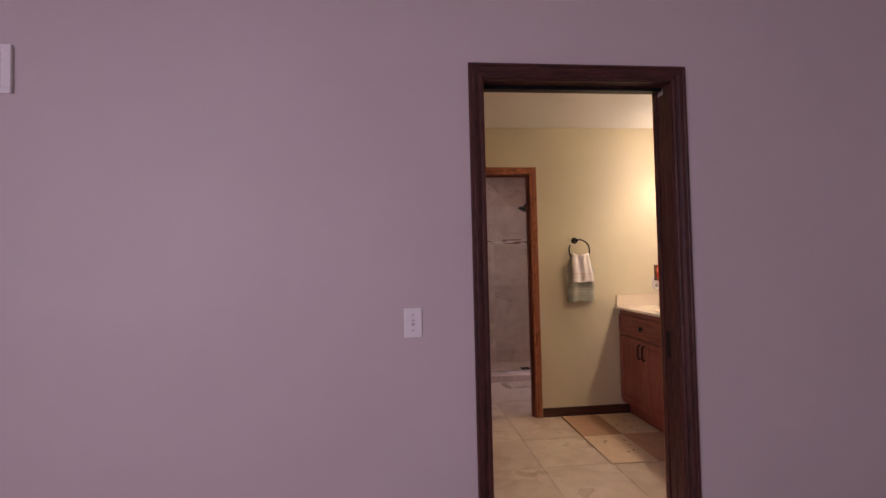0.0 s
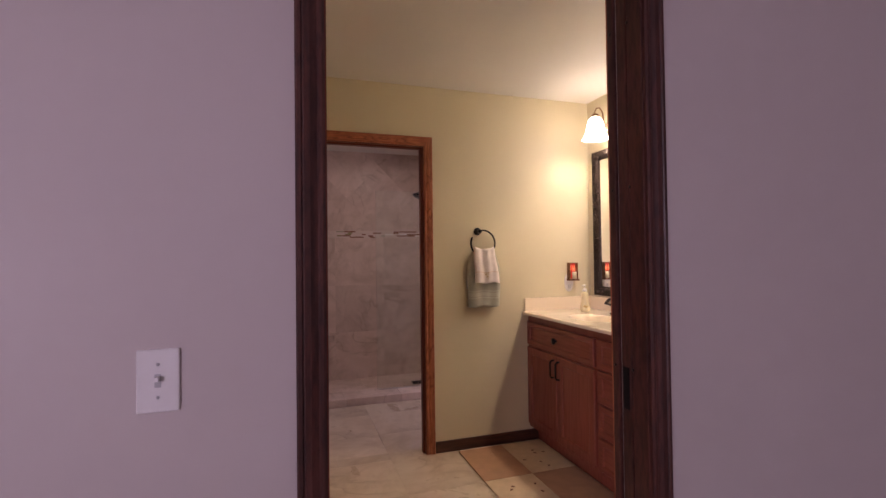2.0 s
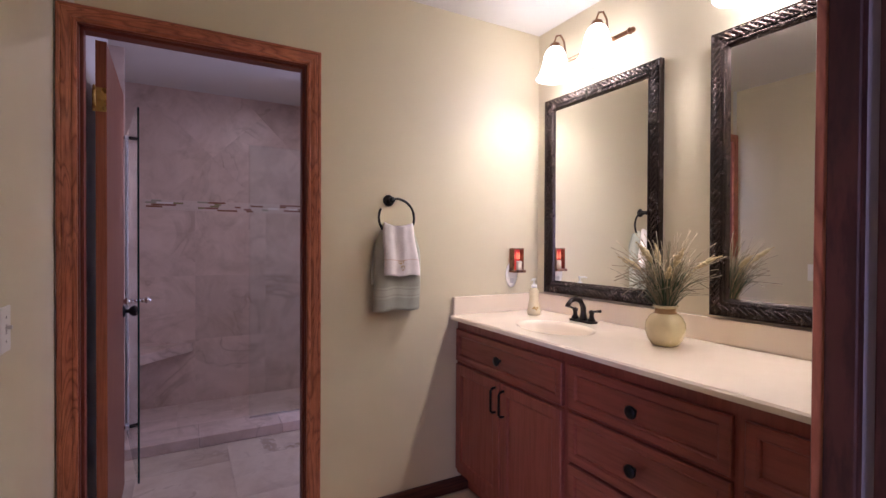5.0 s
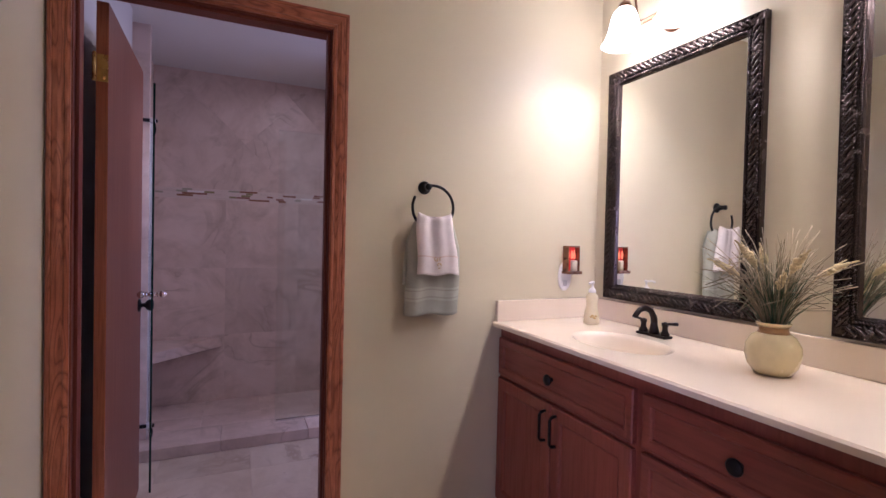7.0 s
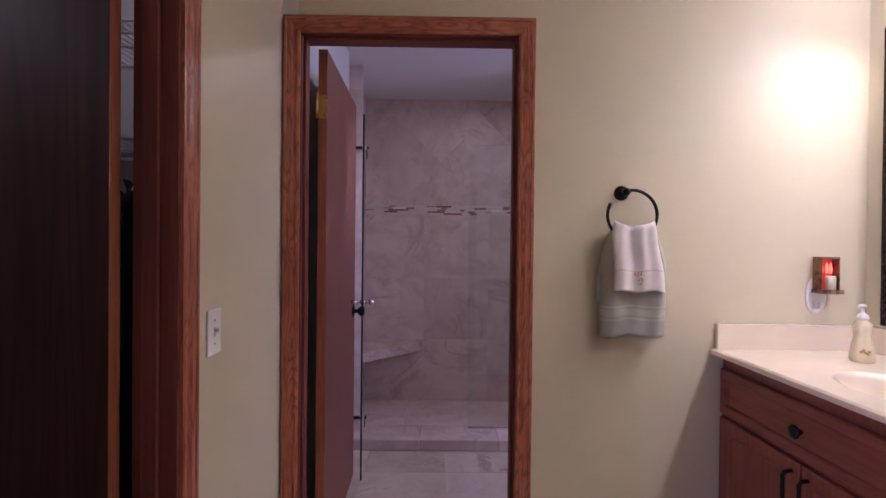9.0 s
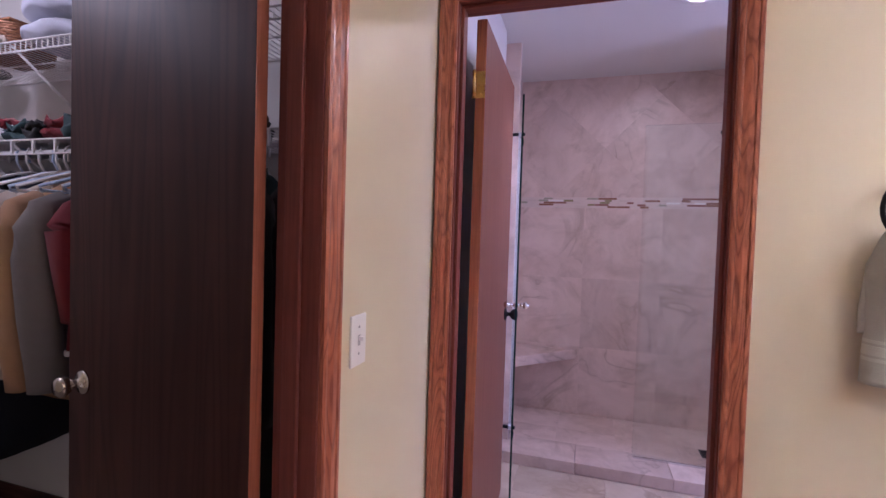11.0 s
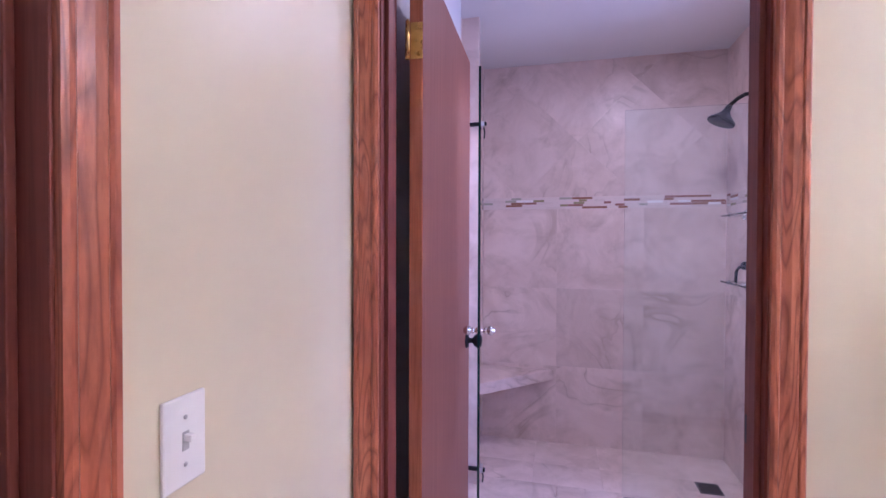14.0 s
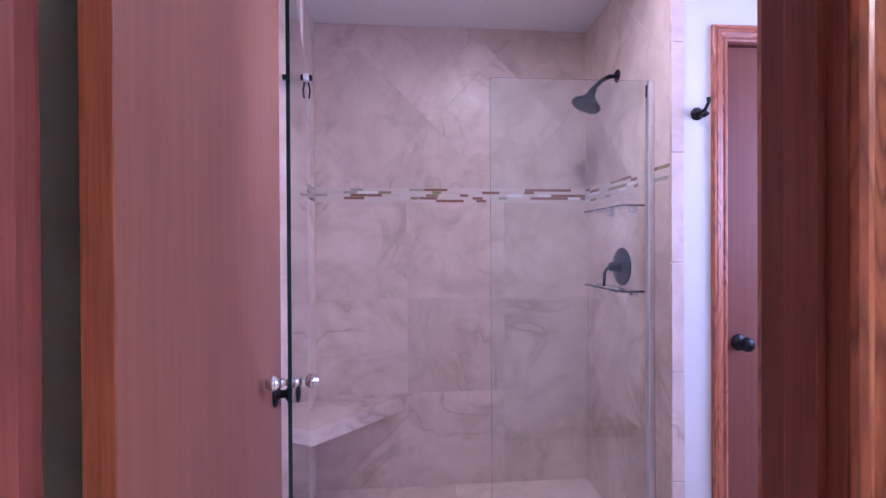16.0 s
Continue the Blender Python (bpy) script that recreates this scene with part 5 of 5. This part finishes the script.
def coat(x, colour, length, width, thick, lean, seed, sleeve=True, label="", category="coat", long_hem=0.0):
    """A garment on a hanger. Local: y across the shoulders, x its thickness, z up from the rail."""
    r = random.Random(seed)
    g = thing("hanging_" + category, label, category, "clothes on the closet rail", at=(x, 4.135, 1.530), rz=lean)
    shape = ((0.0, 0.05, 0.5), (0.02, 0.12, 0.75), (0.06, 0.24, 0.85), (0.11, 0.37, 0.95), (0.17, 0.46, 1.0), (0.24, 0.48, 1.05), (0.4, 0.46, 1.1), (0.7, 0.49, 1.15), (1.0, 0.52, 1.2))
    n = 44

    def cloth(row_list, curve):
        """A hanging tube of cloth with soft vertical folds; curve gives the hem's height at each side."""
        bm, rows = bmesh.new(), []
        for v, wy, tx, out in row_list:
            row = []
            for i in range(n):
                a = 2 * math.pi * i / n
                c, s = math.cos(a), math.sin(a)
                deep = 0.35 * noise.noise(Vector((c * 1.6 + seed, s * 3.2, v * 0.7))) + 0.22 * noise.noise(Vector((c * 3 + seed * 2, s * 8.5, v * 1.6)))
                fold = 1 + 0.9 * min(1, v * 2.2) * deep
                side = 0.5 + 0.5 * s
                z = -0.085 - v * length + curve * max(0.0, v - 0.3) / 0.7 * (1 - side) ** 2
                row.append(bm.verts.new((thick * tx * fold * out * math.copysign(abs(c) ** 0.75, c), width * wy * out * (1 + 0.12 * v * deep) * math.copysign(abs(s) ** 0.8, s), z + 0.006 * v * deep)))
            rows.append(row)
        for a, b in zip(rows, rows[1:]):
            for i in range(n):
                bm.faces.new((a[i], a[(i + 1) % n], b[(i + 1) % n], b[i])).smooth = True
        bm.faces.new(rows[0][::-1]), bm.faces.new(rows[-1])
        return bm

    fine = []
    for (v0, w0, t0), (v1, w1, t1) in zip(shape, shape[1:]):
        steps = 1 if v1 < 0.1 else 5
        fine += [(v0 + (v1 - v0) * k / steps, w0 + (w1 - w0) * k / steps, t0 + (t1 - t0) * k / steps, 1.0) for k in range(steps)]
    fine += [(1.0, 0.52, 1.2, 1.0), (1.006, 0.51, 1.1, 0.97)]
    part("body", cloth(fine, long_hem), colour, g)
    if category == "jacket":
        part("hem_band", cloth([(0.985, 0.52, 1.22, 1.02), (1.012, 0.52, 1.22, 1.02)], long_hem), CL_WHITE, g, "thin white hem")
    if sleeve:
        for s in (-1, 1):
            sy = s * width * 0.47
            ln = min(0.62, length * 0.80)
            pts = [(thick * 0.1, sy * 0.72, -0.175), (thick * 0.2, sy * 0.95, -0.215), (thick * 0.35, sy * 1.05, -0.27), (thick * 0.5, sy * 1.08, -0.10 - ln * 0.40), (thick * 0.6, sy * 1.06, -0.10 - ln * 0.65), (thick * 0.75, sy * 0.98, -0.10 - ln * 0.92), (thick * 0.75, sy * 0.97, -0.10 - ln)]
            bm = tube(bmesh.new(), pts, 0.058, 18, taper=[0.55, 0.85, 1.0, 0.95, 0.88, 0.80, 0.74])
            for v in bm.verts:
                v.co.x += 0.012 * noise.noise(Vector((v.co.y * 30, v.co.z * 9, seed)))
                v.co.y += 0.012 * noise.noise(Vector((v.co.x * 30, v.co.z * 12, seed + 5)))
            part("sleeve", bm, colour, g)
        for s in (-1, 1):
            # lapel: a folded-back flap with a notch
            bm = bmesh.new()
            prof = ((-0.070, 0.030, 0.055), (-0.100, 0.035, 0.092), (-0.135, 0.032, 0.080), (-0.137, 0.030, 0.096), (-0.20, 0.020, 0.075), (-0.28, 0.010, 0.040), (-0.34, 0.002, 0.012))
            for lay in (1.12, 1.34):
                for z, ya, yb in prof:
                    k = lay if z < -0.09 else lay * 0.8
                    bm.verts.new((thick * k, s * ya, z)), bm.verts.new((thick * k * 0.96, s * yb, z))
            bm.verts.ensure_lookup_table()
            m = len(prof) * 2
            for o in (0, m):
                for i in range(0, m - 2, 2):
                    bm.faces.new([bm.verts[o + q] for q in (i, i + 1, i + 3, i + 2)])
            for i in range(0, m - 2, 2):
                bm.faces.new([bm.verts[q] for q in (i + 1, i + 3, i + 3 + m, i + 1 + m)])
                bm.faces.new([bm.verts[q] for q in (i, i + 2, i + 2 + m, i + m)])
            bmesh.ops.recalc_face_normals(bm, faces=bm.faces)
            part("lapel", bm, colour, g)
    bm = tube(bmesh.new(), [(0.0, 0.020, -0.030), (0.0, 0.020, 0.000), (0.0, 0.012, 0.0125), (0.0, 0.0, 0.0145), (0.0, -0.012, 0.0125), (0.0, -0.020, 0.000), (0.0, -0.019, -0.035), (0.0, -0.008, -0.055), (0.0, 0.0, -0.072)], 0.0042, 8)
    end = -0.11 - 0.17 * length
    tube(bm, [(0.0, -0.19, end), (0.0, -0.05, -0.105), (0.0, 0.0, -0.068), (0.0, 0.05, -0.105), (0.0, 0.19, end)], 0.006, 8)
    part("hanger", bm, HANGER_BLUE if seed % 3 == 0 else WIRE, g, "plastic hanger")
    return g


HANGER_BLUE = plain("pale_blue_plastic", (0.45, 0.55, 0.72), 0.35, 0, 0.03)
CL_NAVY = clothing("navy_wool", (0.012, 0.016, 0.028))
CL_BLACK = clothing("black_wool", (0.010, 0.010, 0.012))
CL_CREAM = clothing("cream_wool", (0.55, 0.46, 0.38))
CL_TAN = clothing("camel_wool", (0.42, 0.24, 0.13))
CL_GREY = clothing("grey_wool", (0.19, 0.17, 0.16))
CL_RED = clothing("red_fleece", (0.17, 0.007, 0.014))
CL_PINK = clothing("pink_knit", (0.65, 0.27, 0.27))
CL_TEAL = clothing("dark_teal_cloth", (0.02, 0.05, 0.055))
CL_WHITE = clothing("white_cloth", (0.70, 0.68, 0.70))
CL_PALE = clothing("lavender_fleece", (0.46, 0.47, 0.55), 90)
CL_BROWN = clothing("brown_tweed", (0.10, 0.07, 0.05))

for i, (x, col, ln, wd, th, txt, cat) in enumerate((
        (-1.86, CL_BLACK, 0.95, 0.46, 0.035, "black wool jacket on a hanger", "coat"), (-1.73, CL_NAVY, 0.90, 0.46, 0.035, "navy blazer on a white hanger", "coat"),
        (-1.60, CL_GREY, 0.95, 0.46, 0.036, "grey wool coat on a white hanger", "coat"), (-1.47, CL_BROWN, 0.85, 0.46, 0.034, "brown tweed jacket on a hanger", "coat"),
        (-1.34, CL_BLACK, 0.96, 0.46, 0.034, "black dress on a plastic hanger", "dress"), (-1.21, CL_NAVY, 0.82, 0.45, 0.032, "dark navy jacket on a white hanger", "coat"),
        (-1.09, CL_NAVY, 0.94, 0.46, 0.030, "long dark navy skirt suit", "dress"), (-0.98, CL_BLACK, 0.80, 0.46, 0.034, "black wool jacket with sleeves on a hanger", "coat"),
        (-0.87, CL_NAVY, 0.92, 0.46, 0.030, "navy dress on a white hanger", "dress"), (-0.745, CL_CREAM, 0.76, 0.46, 0.036, "cream wool coat on a white hanger", "coat"),
        (-0.63, CL_TAN, 0.80, 0.50, 0.044, "camel wool coat on a white hanger", "coat"), (-0.515, CL_GREY, 0.79, 0.47, 0.036, "grey wool coat with a collar", "coat"),
        (-0.415, CL_RED, 0.52, 0.44, 0.026, "short red fleece jacket", "jacket"), (-0.36, CL_NAVY, 1.05, 0.45, 0.030, "dark navy dress on a hanger", "dress"),
        (-0.30, CL_RED, 1.14, 0.44, 0.028, "long dark red robe", "robe"), (-0.20, CL_TEAL, 1.00, 0.46, 0.036, "dark teal dress on a hanger", "dress"),
        (-0.08, CL_NAVY, 1.05, 0.46, 0.036, "navy coat on a hanger", "coat"), (0.04, CL_TEAL, 1.00, 0.45, 0.036, "dark teal blouse on a hanger", "blouse"),
        (0.16, CL_BLACK, 1.05, 0.45, 0.036, "black trouser suit on a hanger", "suit"))):
    coat(x, col, ln, wd, th, (i * 37 % 11) - 5, 20 + i, cat != "dress", txt, cat, 0.20 if col in (CL_CREAM, CL_TAN, CL_GREY) else 0.0)


def spare_hanger(x, lean, mat, label):
    """An empty plastic hanger: hook, sloping arms and a bottom bar."""
    h = thing("clothes_hanger", label, "hanger", "hangers on the closet rail", at=(x, 4.135, 1.530), rz=lean)
    part("hook", tube(bmesh.new(), [(0.0, 0.020, -0.030), (0.0, 0.020, 0.0), (0.0, 0.012, 0.0125), (0.0, 0.0, 0.0145), (0.0, -0.012, 0.0125), (0.0, -0.020, 0.0), (0.0, -0.019, -0.035), (0.0, -0.008, -0.055), (0.0, 0.0, -0.072)], 0.0042, 8), mat, h)
    part("shoulder_bar", tube(bmesh.new(), [(0.0, -0.20, -0.150), (0.0, -0.205, -0.138), (0.0, -0.05, -0.080), (0.0, 0.0, -0.068), (0.0, 0.05, -0.080), (0.0, 0.205, -0.138), (0.0, 0.20, -0.150)], 0.005, 8), mat, h)
    part("bar", tube(bmesh.new(), [(0.0, -0.20, -0.150), (0.0, 0.20, -0.150)], 0.0045, 8), mat, h)


for k, x in enumerate((-0.93, -0.80, -0.785, -0.69, -0.675, -0.57, -0.47, -0.455)):
    spare_hanger(x, (k * 5 % 7) - 3, HANGER_BLUE if k % 2 else WIRE, "pale blue plastic hanger on the closet rail" if k % 2 else "white plastic hanger on the closet rail")


def folded(x, y, z, w, d, h, col, seed, label):
    """A soft crumpled garment on a shelf, two loose layers thick."""
    r = random.Random(seed)
    bm = bmesh.new()
    for lay_z, hh, k0 in ((0.0, h * 0.62, 1.0), (h * 0.42, h * 0.62, 0.86)):
        nb = len(bm.verts)
        ellipsoid(bm, (0, 0, lay_z + hh * 0.5), (w / 2 * k0, d / 2 * k0, hh * 0.5), (0, 0, 0), 36, 20)
        bm.verts.ensure_lookup_table()
        for v in bm.verts[nb:]:
            a, b = v.co.x / (w / 2), v.co.y / (d / 2)
            v.co.x = math.copysign(abs(a) ** 0.6 * w / 2, a)
            v.co.y = math.copysign(abs(b) ** 0.6 * d / 2, b)
            p = Vector((v.co.x * 22 + seed * 3.1 + lay_z * 90, v.co.y * 22, v.co.z * 30))
            k = noise.noise(p) + 0.6 * noise.noise(p * 2.3)
            v.co.z = max(0.0, v.co.z + 0.030 * k)
            v.co.x += 0.028 * noise.noise(p * 1.7)
            v.co.y += 0.012 * noise.noise(p * 1.4 + Vector((9, 0, 0)))
    single("folded_clothes", bm, col, label, "folded clothes", "clothes on the closet shelf", at=(x, y, z), rz=r.uniform(-8, 8))


Z1, Z2 = 1.5695, 1.9045
for i, (x, y, w, d, h, col, txt) in enumerate((
        (-1.72, 4.26, 0.28, 0.28, 0.09, CL_GREY, "grey folded sweater on the wire shelf"), (-1.44, 4.20, 0.24, 0.20, 0.07, CL_WHITE, "pale grey folded shirt on the wire shelf"),
        (-1.42, 4.35, 0.30, 0.15, 0.13, CL_PINK, "pink folded sweater on the wire shelf"), (-1.21, 4.20, 0.26, 0.20, 0.085, CL_RED, "red folded sweater on the wire shelf"),
        (-1.14, 4.35, 0.30, 0.14, 0.12, CL_BLACK, "black folded cloth on the wire shelf"), (-0.99, 4.20, 0.24, 0.20, 0.06, CL_TEAL, "dark green folded shirt on the wire shelf"),
        (-0.84, 4.34, 0.28, 0.15, 0.15, CL_GREY, "grey folded sweater at the back of the shelf"), (-0.78, 4.20, 0.22, 0.20, 0.075, CL_RED, "dark red folded sweater on the wire shelf"),
        (-0.58, 4.20, 0.20, 0.22, 0.10, CL_WHITE, "white and pink folded shirt on the shelf"), (-0.56, 4.37, 0.24, 0.11, 0.19, CL_PINK, "pink folded top on the wire shelf"),
        (-1.33, 4.17, 0.10, 0.14, 0.05, CL_BLACK, "black balled-up socks on the wire shelf"), (-1.10, 4.14, 0.12, 0.10, 0.05, CL_WHITE, "white crumpled shirt on the wire shelf"),
        (-0.89, 4.15, 0.10, 0.12, 0.06, CL_BLACK, "black crumpled top on the wire shelf"), (-0.69, 4.14, 0.10, 0.10, 0.07, CL_TEAL, "dark teal crumpled top on the wire shelf"),
        (-0.22, 4.25, 0.28, 0.26, 0.10, CL_BLACK, "black folded trousers on the wire shelf"))):
    folded(x, y, Z1, w, d, h, col, i + 2, txt)

HAT = thing("hat", "black felt hat on the upper shelf", "hat", at=(-1.53, 4.24, Z2))
part("brim", lathe(bmesh.new(), [(0.15, 0.004), (0.155, 0.008), (0.14, 0.012), (0.09, 0.012)], n=32), CL_BLACK, HAT)
part("crown", lathe(bmesh.new(), [(0.092, 0.010), (0.090, 0.06), (0.080, 0.095), (0.05, 0.105), (0, 0.098)], n=32), CL_BLACK, HAT)
BK = thing("wicker_basket", "brown wicker basket with pale fabric flowers", "basket", at=(-1.20, 4.24, Z2))
BK.scale = (0.80, 0.80, 0.78)
bm = bmesh.new()
for k in range(12):
    w, d, z = 0.135 + 0.0016 * k, 0.10 + 0.0014 * k, 0.006 + k * 0.012
    pts = []
    for i in range(40):
        a = 2 * math.pi * i / 40
        c, s = math.cos(a), math.sin(a)
        wob = 0.003 * (1 if (i + k) % 2 else -1)
        pts.append((math.copysign(abs(c) ** 0.4, c) * (w + wob), math.copysign(abs(s) ** 0.4, s) * (d + wob), z))
    tube(bm, pts, 0.0068, 6, closed=True)
part("weave", bm, WICKER, BK)
part("base", boxes((-0.13, 0.13, -0.095, 0.095, 0.0, 0.006)), WICKER, BK)
part("lid", boxes((-0.15, 0.15, -0.115, 0.115, 0.146, 0.160), bevel=0.006), WICKER, BK)
rng = random.Random(9)
for k in range(5):
    bm = bmesh.new()
    cx = -0.11 + k * 0.055
    for j in range(7):
        a = j * 0.9
        ellipsoid(bm, (cx + 0.018 * math.cos(a), -0.120, 0.045 + 0.018 * math.sin(a) + 0.01 * (k % 2)), (0.012, 0.007, 0.012), (0, 0, 0), 8, 6)
    part("flower", bm, CL_CREAM, BK, "pale fabric flower")
bm = bmesh.new()
for at, r in (((0, 0, 0.055), (0.18, 0.13, 0.055)), ((0.02, -0.01, 0.135), (0.165, 0.12, 0.055)), ((-0.02, 0.01, 0.215), (0.15, 0.11, 0.05))):
    ellipsoid(bm, at, r, (0, 0, 10), 48, 28)
for v in bm.verts:
    p = v.co.copy()
    k = noise.noise(p * 13) + 0.7 * abs(noise.noise(Vector((p.x * 9, p.y * 9, p.z * 40))))
    v.co += Vector((0.022 * noise.noise(p * 10 + Vector((5, 0, 0))), 0.020 * noise.noise(p * 11 + Vector((0, 7, 0))), 0.014 * k))
    v.co.z = max(0, v.co.z)
single("folded_blanket", bm, CL_PALE, "pale lavender-white bundled blanket on the upper shelf", "blanket", at=(-0.90, 4.25, Z2))

# closet ceiling light
CLT = thing("ceiling_light", "round white glass closet ceiling light, lit", "ceiling light", at=(-1.10, 3.62, CH))
part("canopy", lathe(bmesh.new(), [(0.13, -0.001), (0.13, -0.018), (0.115, -0.022)], n=32), PLASTIC, CLT)
part("diffuser", lathe(bmesh.new(), [(0.115, -0.021), (0.118, -0.04), (0.10, -0.072), (0.06, -0.092), (0, -0.098)], n=32), CLOSET_SHADE, CLT, "lit frosted glass dome")

# recessed light of the shower room
RL = thing("recessed_light", "round recessed ceiling light with a white trim, lit", "ceiling light", at=(1.40, 5.39, CH))
part("trim_ring", lathe(bmesh.new(), [(0.070, -0.001), (0.100, -0.001), (0.098, -0.006), (0.076, -0.010), (0.070, -0.004)], n=36), PLASTIC, RL)
part("lens", lathe(bmesh.new(), [(0.069, -0.001), (0.069, -0.003), (0.04, -0.008), (0, -0.010)], n=36), RECESSED, RL, "lit frosted lens")
